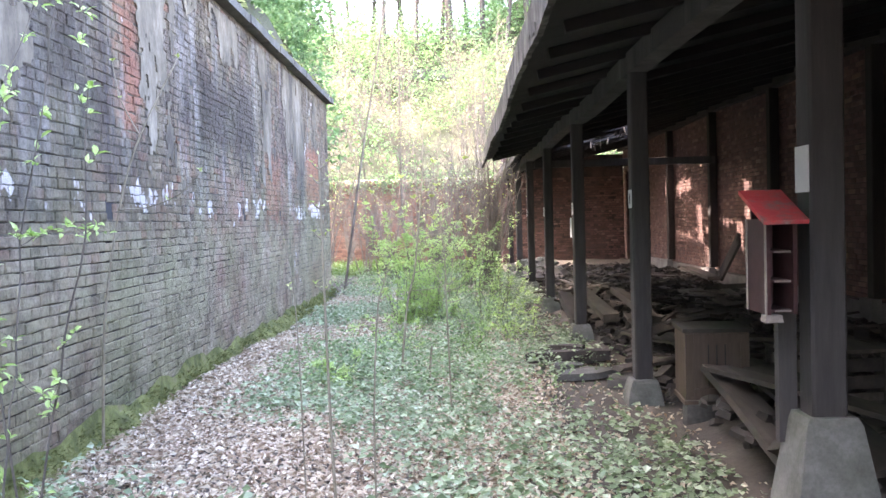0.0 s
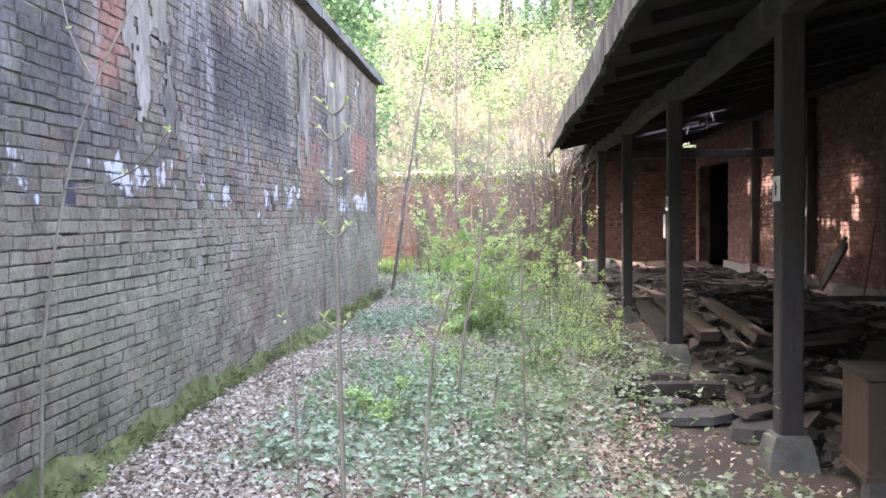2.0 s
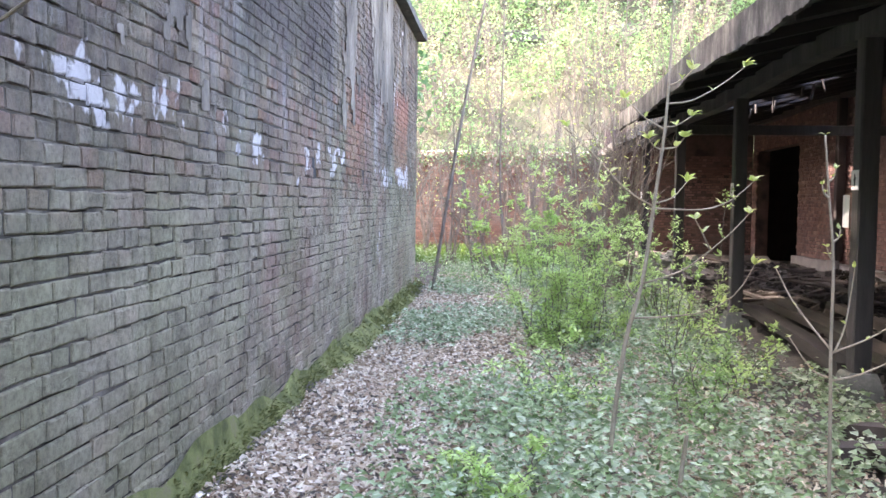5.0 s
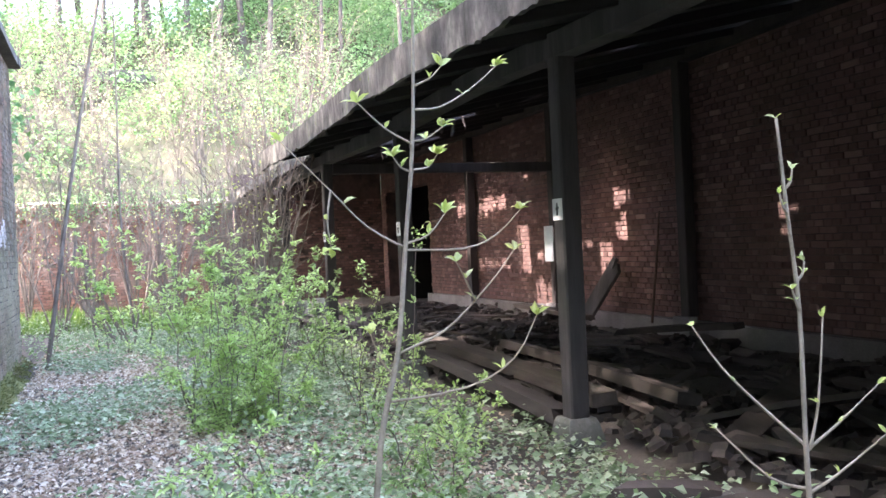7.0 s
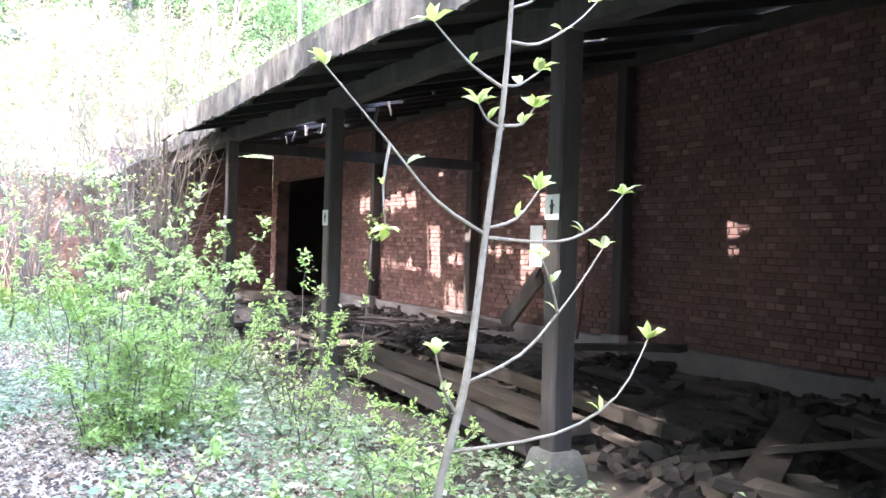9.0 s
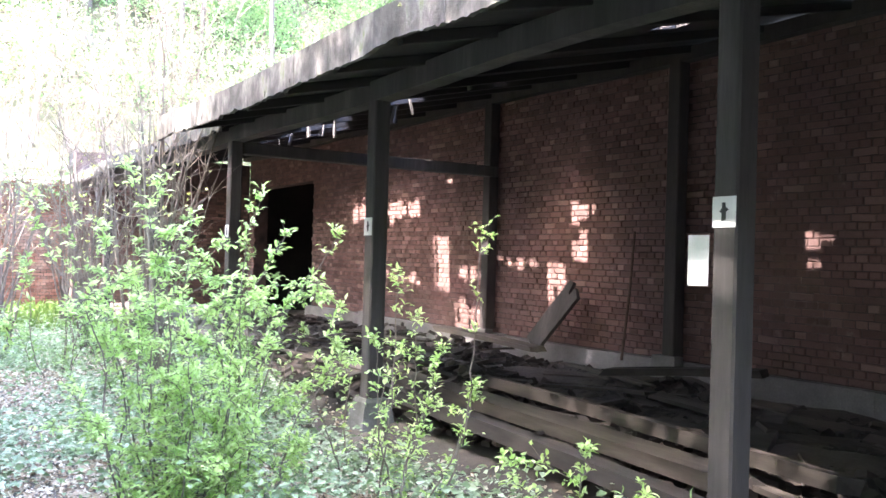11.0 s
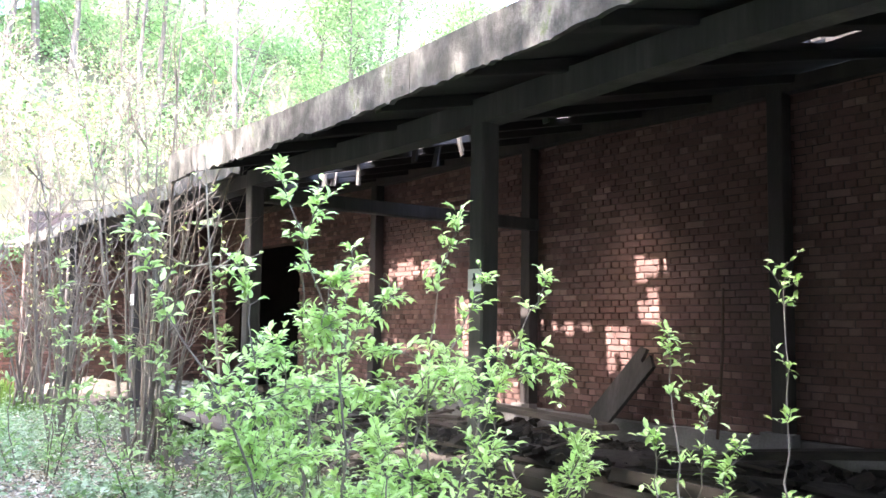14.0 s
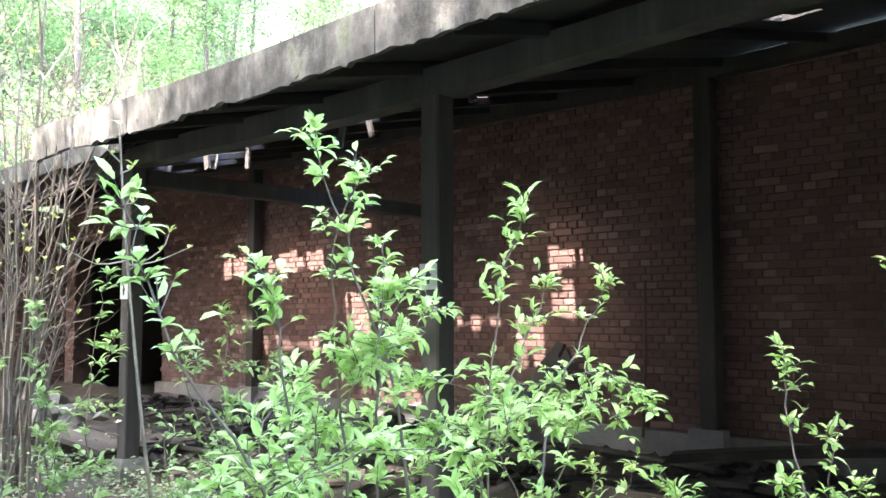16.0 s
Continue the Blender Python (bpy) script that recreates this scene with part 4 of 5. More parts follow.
def low_undergrowth():
    """Loose leafy sprigs that fill the passage between the bushes."""
    c, w, s = [], [], []
    for _ in range(1000):
        x, y = rnd(-1.7, 1.6), rnd(6.5, 23.0)
        if x < -0.7 and 9.5 < y < 17.5 and random.random() < 0.4:
            continue
        d = noise.noise(Vector((x * 0.7, y * 0.5, 8.0))) + 0.02 * (y - 10) - 0.25 * abs(x - 0.3)
        if d < rnd(-0.25, 0.3):
            continue
        h = rnd(0.15, 0.75)
        for k in range(random.randint(5, 14)):
            t = rnd(0.2, 1.0)
            c.append((x + rnd(-0.12, 0.12) * t, y + rnd(-0.12, 0.12) * t, ground_z(x, y) + h * t))
            w.append((rnd(-1, 1), rnd(-1, 1), rnd(-0.3, 0.5)))
            s.append(rnd(0.025, 0.06))
    for n, xa, xb, ya, yb, ha, hb in ((360, -1.7, 0.5, 8.0, 11.0, 0.06, 0.3), (600, -4.5, 0.3, 17.4, 24.5, 0.15, 0.6)):
        for _ in range(n):
            x, y, h = rnd(xa, xb), rnd(ya, yb), rnd(ha, hb)
            for k in range(random.randint(5, 12)):
                t = rnd(0.2, 1.0)
                c.append((x + rnd(-0.13, 0.13) * t, y + rnd(-0.13, 0.13) * t, ground_z(x, y) + h * t))
                w.append((rnd(-1, 1), rnd(-1, 1), rnd(-0.3, 0.5)))
                s.append(rnd(0.03, 0.065))
    v, f = leaf_cloud(c, w, s, 0.6)
    return tagged(part("undergrowth", cloud_mesh("undergrowth", v, f, M_SPRIG), M_SPRIG), "loose dull green sprigs between the bushes", "undergrowth", kind="stuff")


low_undergrowth()


def hill_foliage():
    """Clumps of spring undergrowth, thicker towards the top of the bank."""
    c, w, s = [], [], []
    for _ in range(7000):
        x, d = rnd(-14, 17), rnd(0.2, 18)
        y = FAR_Y + d
        if noise.noise(Vector((x * 0.45, y * 0.45, 7))) + 0.05 * min(d, 8) < rnd(-0.1, 0.5):
            continue
        z = hill_z(x, y)
        h = rnd(0.3, 2.0)
        r = rnd(0.2, 0.6)
        for k in range(random.randint(14, 34)):
            c.append((x + random.gauss(0, r), y + random.gauss(0, r * 0.6), z + h * rnd(0.2, 1.2)))
            w.append((rnd(-1, 1), rnd(-1, 1), rnd(-0.4, 0.8)))
            s.append(rnd(0.07, 0.19))
    for _ in range(420):
        x = rnd(-12, 8)
        for k in range(18):
            c.append((x + random.gauss(0, 0.25), FAR_Y + rnd(-0.3, 0.25), 2.95 + random.gauss(0.0, 0.22)))
            w.append((rnd(-1, 1), rnd(-1, 0.2), rnd(-0.9, 0.3)))
            s.append(rnd(0.06, 0.15))
    v, f = leaf_cloud(c, w, s, 0.6)
    return tagged(part("hill_foliage", cloud_mesh("hill_foliage", v, f, M_FAR_LEAF), M_FAR_LEAF), "fresh light green spring undergrowth on the bank", "undergrowth", kind="stuff")


hill_foliage()


def bend(p, way, length, steps, wander, lift=0.0):
    pts = [Vector(p)]
    d = Vector(way).normalized()
    for _ in range(steps):
        d = (d + Vector((rnd(-wander, wander), rnd(-wander, wander), rnd(-wander, wander) + lift))).normalized()
        pts.append(pts[-1] + d * (length / steps))
    return pts


def tree(x, y, z, h, r, leafy, label, dense=9):
    t = thing("tree", (x, y, z), label, "tree", "trees on the bank")
    a = Acc()
    trunk = bend((0, 0, -0.2), (rnd(-0.08, 0.08), rnd(-0.08, 0.08), 1), h, 9, 0.06, 0.03)
    a.tube(trunk, [r * (1 - 0.085 * i) for i in range(10)], 7)
    tips = []
    for i in range(3, 10):
        for _ in range(3):
            ang = rnd(0, 6.28)
            L = h * rnd(0.15, 0.32)
            limb = bend(trunk[i], (math.cos(ang), math.sin(ang), rnd(0.3, 1.0)), L, 5, 0.25, 0.06)
            rr = r * (1 - 0.085 * i) * 0.4
            a.tube(limb, [rr * (1 - 0.17 * k) for k in range(6)], 5)
            for k in (2, 3, 4, 5):
                tw = bend(limb[k], (rnd(-1, 1), rnd(-1, 1), rnd(0, 1)), L * 0.45, 3, 0.35)
                a.tube(tw, [rr * 0.4, rr * 0.3, rr * 0.2, rr * 0.1], 3)
                tips += tw[1:]
    part("trunk", a, M_TREE, t)
    c, w, s = [], [], []
    for p in tips:
        if random.random() < leafy:
            for _ in range(dense):
                c.append(p + Vector((random.gauss(0, 0.35), random.gauss(0, 0.35), random.gauss(0, 0.3))))
                w.append((rnd(-1, 1), rnd(-1, 1), rnd(-0.8, 0.4)))
                s.append(rnd(0.09, 0.2))
    if c:
        v, f = leaf_cloud(c, w, s, 0.6)
        part("crown", cloud_mesh("crown", v, f, M_FAR_LEAF), M_FAR_LEAF, t, "thin crown of fresh light green leaves")
    return t


for k in range(16):
    x = -13 + 1.55 * k + rnd(-0.6, 0.6)
    y = FAR_Y + rnd(9, 18)
    tree(x, y, hill_z(x, y), rnd(8, 12), rnd(0.09, 0.2), 0.55, "slender tree with fresh green spring leaves on the bank")
for k in range(30):
    x = -9 + 1.05 * k + rnd(-0.6, 0.6)
    y = FAR_Y + rnd(6, 17)
    tree(x, y, hill_z(x, y), rnd(7, 11), rnd(0.06, 0.13), 0.95, "young leafy tree in fresh spring green on the bank", dense=15)


# ---- thin saplings and shrubs of the passage ----
def bud_leaves(acc, p, way, size, n=3):
    """A few young leaves that open at the end of a twig."""
    way = Vector(way).normalized()
    for k in range(n):
        w = way * 0.5 + Vector((rnd(-1, 1), rnd(-1, 1), rnd(-0.1, 0.7)))
        acc.oval_leaf(p, w, (rnd(-0.5, 0.5), rnd(-0.5, 0.5), 1), size * rnd(0.6, 1.15), size * rnd(0.35, 0.55))


def smooth_line(pts, steps=4):
    """Points on a smooth curve through pts."""
    pts = [Vector(p) for p in pts]
    out = []
    for i in range(len(pts) - 1):
        p0, p1, p2, p3 = pts[max(i - 1, 0)], pts[i], pts[i + 1], pts[min(i + 2, len(pts) - 1)]
        for k in range(steps):
            t = k / steps
            out.append(0.5 * ((2 * p1) + (p2 - p0) * t + (2 * p0 - 5 * p1 + 4 * p2 - p3) * t * t + (3 * p1 - p0 - 3 * p2 + p3) * t * t * t))
    out.append(pts[-1])
    return out


def sapling(stem, r0, r1, branches, label, leaf=0.055, leaves=3):
    """A thin young tree: stem points, then branches as point lists; buds open at every tip."""
    base = Vector(stem[0])
    t = thing("sapling", tuple(base), label, "sapling", "saplings in the passage")
    a, l = Acc(), Acc()
    line = smooth_line([Vector(p) - base for p in stem])
    n = len(line)
    a.tube(line, [r0 + (r1 - r0) * i / (n - 1) for i in range(n)], 7)
    part("stem", a, M_BARK, t, smooth=True)
    for br in branches:
        b = Acc()
        bl = smooth_line([Vector(p) - base for p in br], 3)
        m = len(bl)
        rb = r1 * 0.9 + 0.001
        b.tube(bl, [rb * (1 - 0.55 * i / (m - 1)) for i in range(m)], 5)
        part("branch", b, M_BARK, t, smooth=True)
        bud_leaves(l, bl[-1], bl[-1] - bl[-2], leaf, leaves + 1)
        if m > 5:
            bud_leaves(l, bl[m // 2], (0, 0, 1), leaf * 0.8, 2)
    bud_leaves(l, line[-1], (0, 0, 1), leaf, leaves)
    part("leaves", l, M_BUD, t, "small opening yellow-green leaves")
    return t


Y1 = 8.99
sapling([(-0.42, Y1, 0.02), (-0.345, Y1, 0.72), (-0.26, Y1, 1.07), (-0.212, Y1, 1.465), (-0.168, Y1, 1.83), (-0.15, Y1, 2.13), (-0.137, Y1, 2.54)], 0.014, 0.005, [
    [(-0.26, Y1, 1.065), (-0.06, 9.03, 1.13), (0.10, 9.08, 1.24), (0.22, 9.12, 1.34), (0.308, 9.14, 1.435)],
    [(-0.305, Y1, 0.885), (0.0, 8.94, 0.92), (0.18, 8.90, 1.02), (0.275, 8.885, 1.18)],
    [(0.10, 9.08, 1.24), (0.05, 9.05, 1.33), (0.01, 9.04, 1.40)],
    [(-0.215, Y1, 1.465), (-0.35, 9.02, 1.55), (-0.48, 9.04, 1.69), (-0.656, 9.06, 1.875)],
    [(-0.48, 9.04, 1.69), (-0.50, 9.03, 1.58), (-0.49, 9.03, 1.47)],
    [(-0.205, Y1, 1.455), (0.03, 9.0, 1.45), (0.18, 9.02, 1.50), (0.30, 9.04, 1.60)],
    [(-0.205, Y1, 1.48), (-0.12, 8.98, 1.51), (-0.05, 8.98, 1.59)],
    [(-0.166, Y1, 1.86), (-0.265, 9.01, 1.92), (-0.365, 9.03, 2.02)],
    [(-0.166, Y1, 1.87), (-0.105, 9.01, 1.88), (-0.025, 9.03, 1.93)],
    [(-0.156, Y1, 1.99), (-0.025, 9.04, 2.01), (0.135, 9.09, 2.10), (0.265, 9.15, 2.20)],
    [(-0.166, Y1, 1.75), (-0.215, 8.99, 1.77), (-0.245, 8.99, 1.81)],
    [(-0.166, Y1, 1.76), (-0.105, 8.99, 1.77), (-0.065, 8.99, 1.82)],
    [(-0.152, Y1, 2.08), (-0.085, 8.99, 2.11), (-0.035, 8.99, 2.16)],
    [(-0.28, Y1, 0.98), (-0.335, 8.97, 1.05), (-0.375, 8.95, 1.15)],
], "slender grey-barked sapling with small opening yellow-green leaves", leaf=0.062, leaves=5)

Y2 = 7.26
sapling([(0.105, Y2, 0.02), (0.09, Y2, 0.8), (0.084, Y2, 1.02), (0.082, Y2, 1.3), (0.062, Y2, 1.5), (0.044, Y2, 1.695)], 0.007, 0.0035, [
    [(0.084, Y2, 1.02), (0.04, 7.33, 1.09), (0.0, 7.41, 1.17), (-0.031, 7.47, 1.26)],
    [(0.086, Y2, 0.93), (0.055, 7.34, 0.94), (0.019, 7.465, 1.025)],
    [(0.094, Y2, 1.01), (0.13, 7.27, 1.1), (0.152, 7.27, 1.28)],
    [(0.086, Y2, 1.01), (0.205, 7.29, 1.05), (0.315, 7.29, 1.12)],
    [(0.086, Y2, 0.92), (0.195, 7.29, 0.94), (0.335, 7.29, 1.01)],
    [(0.083, Y2, 1.3), (0.065, 7.25, 1.32), (0.057, 7.25, 1.345)], [(0.078, Y2, 1.36), (0.095, 7.26, 1.375), (0.10, 7.26, 1.40)],
    [(0.062, Y2, 1.5), (0.042, 7.25, 1.515), (0.036, 7.25, 1.54)], [(0.058, Y2, 1.55), (0.074, 7.26, 1.565), (0.079, 7.26, 1.59)],
], "pale forked sapling with closed pale buds", leaf=0.026, leaves=2)

Y3 = 4.38
buds = []
for z in (1.27, 1.52, 1.66, 1.78, 1.85):
    for side in (-1, 1):
        buds.append([(-0.445, Y3, z), (-0.445 + side * 0.02, Y3 - 0.004, z + 0.012), (-0.445 + side * 0.034, Y3 - 0.006, z + 0.032)])
sapling([(-0.41, Y3, 0.03), (-0.43, Y3, 0.6), (-0.44, Y3, 1.2), (-0.447, Y3, 1.92)], 0.009, 0.005, buds, "thin upright sapling with paired opening buds", leaf=0.03, leaves=1)
sapling([(-0.59, 4.55, 0.05), (-0.605, 4.55, 0.95), (-0.625, 4.55, 1.3), (-0.656, 4.55, 1.51)], 0.0045, 0.002, [
    [(-0.62, 4.55, 1.25), (-0.635, 4.54, 1.265), (-0.642, 4.54, 1.285)]], "thin bare leaning sapling stem", leaf=0.03, leaves=1)
sapling([(-0.24, 4.55, 0.03), (-0.24, 4.56, 0.6), (-0.21, 4.57, 1.13), (-0.17, 4.57, 1.29), (-0.142, 4.574, 1.39)], 0.006, 0.003, [
    [(-0.17, 4.57, 1.29), (-0.185, 4.57, 1.31), (-0.195, 4.57, 1.33)], [(-0.15, 4.57, 1.35), (-0.135, 4.57, 1.36), (-0.125, 4.57, 1.37)],
    [(-0.2, 4.57, 1.22), (-0.18, 4.57, 1.235), (-0.17, 4.57, 1.25)]], "thin leaning sapling with opening buds", leaf=0.03, leaves=2)
sapling([(-2.24, 6.05, 0.08), (-2.2, 6.0, 0.6), (-2.14, 5.95, 1.1), (-2.02, 5.95, 1.75), (-1.87, 5.95, 2.2), (-1.6, 5.95, 2.7)], 0.011, 0.004, [
    [(-2.03, 5.95, 1.72), (-1.78, 5.75, 1.72), (-1.5, 5.55, 1.79), (-1.33, 5.45, 1.92)],
    [(-1.87, 5.95, 2.2), (-2.0, 5.97, 2.45), (-2.05, 5.99, 2.7)]], "thin bare sapling in front of the brick wall", leaf=0.05, leaves=3)
sapling([(-0.12, 8.6, 0.03), (-0.11, 8.6, 0.2), (-0.09, 8.6, 0.38)], 0.014, 0.010, [], "short dark dead sapling stump", leaf=0.02, leaves=0)
sapling([(0.05, 15.0, 0.02), (-0.1, 15.0, 0.9), (-0.2, 15.0, 1.7), (-0.25, 15.0, 2.26)], 0.010, 0.004, [
    [(-0.2, 15.0, 1.66), (-0.07, 15.0, 1.68), (0.09, 15.0, 1.75)], [(-0.2, 15.0, 1.68), (-0.33, 15.0, 1.66), (-0.47, 15.0, 1.72)],
    [(-0.19, 15.0, 1.64), (-0.1, 14.9, 1.72), (-0.06, 14.9, 1.80)], [(-0.24, 15.0, 2.05), (-0.2, 15.0, 2.07), (-0.18, 15.0, 2.09)],
    [(-0.24, 15.0, 2.1), (-0.28, 15.0, 2.13), (-0.3, 15.0, 2.15)], [(-0.22, 15.0, 1.92), (-0.18, 15.0, 1.93), (-0.16, 15.0, 1.95)]], "slender sapling with small pale opening leaves", leaf=0.045, leaves=2)


def tall_sapling(stem, r0, r1, label):
    base = Vector(stem[0])
    t = thing("sapling", tuple(base), label, "sapling", "saplings in the passage")
    a = Acc()
    line = smooth_line([Vector(p) - base for p in stem])
    n = len(line)
    a.tube(line, [r0 + (r1 - r0) * i / (n - 1) for i in range(n)], 7)
    part("stem", a, M_TWIG, t, smooth=True)
    l = Acc()
    for i in range(n // 2, n):
        if random.random() < 0.7:
            ang = rnd(0, 6.28)
            tw = bend(line[i], (math.cos(ang), math.sin(ang), rnd(0.4, 1.2)), rnd(0.6, 1.6), 5, 0.2, 0.05)
            b = Acc()
            b.tube(tw, [0.009, 0.007, 0.006, 0.005, 0.004, 0.002], 4)
            part("branch", b, M_TWIG, t)
            for p in tw[2:]:
                bud_leaves(l, p, (0, 0, 1), 0.06, 2)
    part("leaves", l, M_FAR_LEAF, t, "few small fresh leaves")
    return t


tall_sapling([(-2.2, 17.9, 0.0), (-2.06, 17.9, 0.9), (-1.84, 17.9, 2.3), (-1.52, 17.9, 4.1), (-1.15, 17.9, 6.0), (-0.7, 17.9, 8.0)], 0.032, 0.012, "tall thin leaning tree at the end of the brick wall")
tall_sapling([(-1.06, 22.0, 0.0), (-1.2, 22.0, 1.3), (-1.24, 22.0, 2.4), (-1.21, 22.0, 4.7), (-1.2, 22.0, 7.0)], 0.03, 0.01, "tall thin upright tree in the passage")


def leafy_shoot(wood, leaves, pts, r, leaf, density, spread=0.05, bare=0.12):
    """A wandering leafy stem with whorls of rounded leaves on short side twigs."""
    line = smooth_line(pts, 5)
    n = len(line)
    for i in range(1, n - 1):
        line[i] = line[i] + Vector((rnd(-1, 1), rnd(-1, 1), rnd(-0.5, 0.5))) * 0.012
    wood.tube(line, [r * (1 - 0.75 * i / (n - 1)) for i in range(n)], 5)
    gap = 0
    for i in range(int(n * bare), n):
        if gap > 0 and i < n - 2:
            gap -= 1
            continue
        gap = random.choice((0, 0, 1, 2))
        d = (line[min(i + 1, n - 1)] - line[max(i - 1, 0)]).normalized()
        for _ in range(density + 1):
            side = Vector((rnd(-1, 1), rnd(-1, 1), rnd(-0.6, 0.7))).normalized()
            L = spread * rnd(0.2, 2.6) * (1.0 - 0.4 * i / n)
            tip = line[i] + (side * 0.9 + d * 0.5) * L
            wood.tube([line[i], tip], [0.0016, 0.0009], 3)
            for k in range(random.randint(2, 5)):
                w = d * 0.3 + side * 0.5 + Vector((rnd(-1, 1), rnd(-1, 1), rnd(-0.45, 0.55)))
                leaves.oval_leaf(tip - (side * 0.9 + d * 0.5) * L * rnd(0, 0.85), w, (rnd(-0.6, 0.6), rnd(-0.6, 0.6), 1), leaf * rnd(0.6, 1.3), leaf * rnd(0.36, 0.56))


def leafy_bush(base, tips, label, leaf=0.042, density=2, r=0.0065, side_shoots=2, material=None):
    t = thing("leafy_bush", tuple(base), label, "bush", "leafy bushes")
    wood, leaves = Acc(), Acc()
    b = Vector(base)
    for tip in tips:
        tip = Vector(tip) - b
        start = Vector((tip.x * rnd(0.15, 0.6) + rnd(-0.1, 0.1), tip.y * rnd(0.15, 0.6) + rnd(-0.1, 0.1), -0.03))
        mid = start.lerp(tip, rnd(0.4, 0.6)) + Vector((rnd(-0.12, 0.12), rnd(-0.12, 0.12), rnd(0.0, 0.12) * tip.z))
        leafy_shoot(wood, leaves, [start, start.lerp(mid, 0.5) + Vector((rnd(-0.06, 0.06), rnd(-0.06, 0.06), 0)), mid, mid.lerp(tip, 0.6) + Vector((rnd(-0.05, 0.05), rnd(-0.05, 0.05), 0.02)), tip], r, leaf, density)
        for _ in range(side_shoots):
            k = rnd(0.0, 0.8)
            p = (start.lerp(mid, k * 2) if k < 0.5 else mid.lerp(tip, k * 2 - 1))
            q = p + Vector((rnd(-0.34, 0.34), rnd(-0.3, 0.3), rnd(-0.08, 0.22)))
            q.z = min(max(q.z, 0.08), tip.z - 0.08)
            leafy_shoot(wood, leaves, [p, p.lerp(q, 0.5) + Vector((0, 0, 0.04)), q], r * 0.4, leaf, density, bare=0.25)
    part("stem", wood, M_TWIG, t, "thin brown stems")
    part("leaves", leaves, material or M_LEAF_SUNLIT, t, "fresh bright green leaves")
    return t


leafy_bush((-0.45, 13.0, 0.05), [(-0.75, 13.0, 1.85), (-0.58, 13.05, 1.79), (-0.07, 12.95, 1.74), (0.10, 13.0, 1.53), (0.41, 13.0, 1.54), (-0.36, 13.2, 1.62),
                                (-0.88, 13.0, 1.53), (-1.19, 13.0, 1.64), (-0.9, 12.9, 1.05), (-0.1, 12.7, 0.95), (-0.6, 12.7, 0.8), (0.0, 13.4, 1.0), (0.2, 12.9, 0.7), (-0.3, 12.8, 1.2), (-0.7, 13.1, 1.3), (-0.5, 12.75, 1.0), (0.05, 12.85, 1.15), (-1.0, 12.8, 0.75), (0.3, 12.7, 0.95), (-0.2, 12.6, 0.55)],
           "dense bush with bright green oval leaves beside the path", leaf=0.041, density=4, side_shoots=4)
leafy_bush((0.5, 12.4, 0.02), [(0.96, 12.3, 1.59), (0.53, 12.48, 1.34), (0.35, 12.4, 1.0), (0.75, 12.35, 0.95), (0.88, 12.25, 0.75), (0.6, 12.4, 1.1)], "small upright bush with sparse bright green leaves", side_shoots=0, density=3, leaf=0.038)
leafy_bush((0.7, 13.3, 0.02), [(0.9, 13.2, 0.9), (0.5, 13.4, 0.8), (1.1, 13.0, 0.65), (0.75, 13.8, 1.0), (1.2, 13.6, 0.8)], "low bush with bright green leaves near the shed", side_shoots=1, density=1)
leafy_bush((0.9, 11.4, 0.02), [(1.1, 11.2, 0.42), (0.7, 11.6, 0.5), (1.2, 11.7, 0.5), (0.6, 11.2, 0.38)], "low leafy shoots beside the fallen planks", side_shoots=1, leaf=0.045)
leafy_bush((0.2, 14.6, 0.02), [(0.3, 14.6, 1.2), (-0.1, 14.8, 1.0), (0.5, 14.4, 0.95), (0.1, 14.9, 1.3), (-0.3, 14.4, 0.8), (0.6, 15.0, 1.1)], "leafy bush growing in the middle of the passage", material=M_LEAF_SHADED, side_shoots=1, density=1)
leafy_bush((-1.2, 20.0, 0.02), [(-1.9, 19.9, 2.0), (-1.5, 20.1, 1.7), (-1.0, 20.0, 1.5), (-0.7, 20.1, 1.3), (-1.7, 20.0, 1.3), (-0.4, 20.2, 1.1)], "leaning bush with light green leaves near the far wall", leaf=0.08, side_shoots=2, r=0.02)
leafy_bush((0.3, 17.0, 0.02), [(0.2, 17.0, 1.5), (0.6, 16.9, 1.7), (-0.1, 17.1, 1.2), (0.8, 17.2, 1.3), (-0.4, 16.8, 0.9), (0.1, 16.6, 1.0)], "leafy bush in the overgrown end of the passage", material=M_LEAF_SHADED, leaf=0.07, side_shoots=1, density=1)
leafy_bush((-0.7, 10.6, 0.05), [(-0.9, 10.5, 0.45), (-0.5, 10.6, 0.55), (-0.7, 10.9, 0.4), (-0.3, 10.4, 0.4)], "low leafy shoots among the ground ivy", side_shoots=1, leaf=0.045)


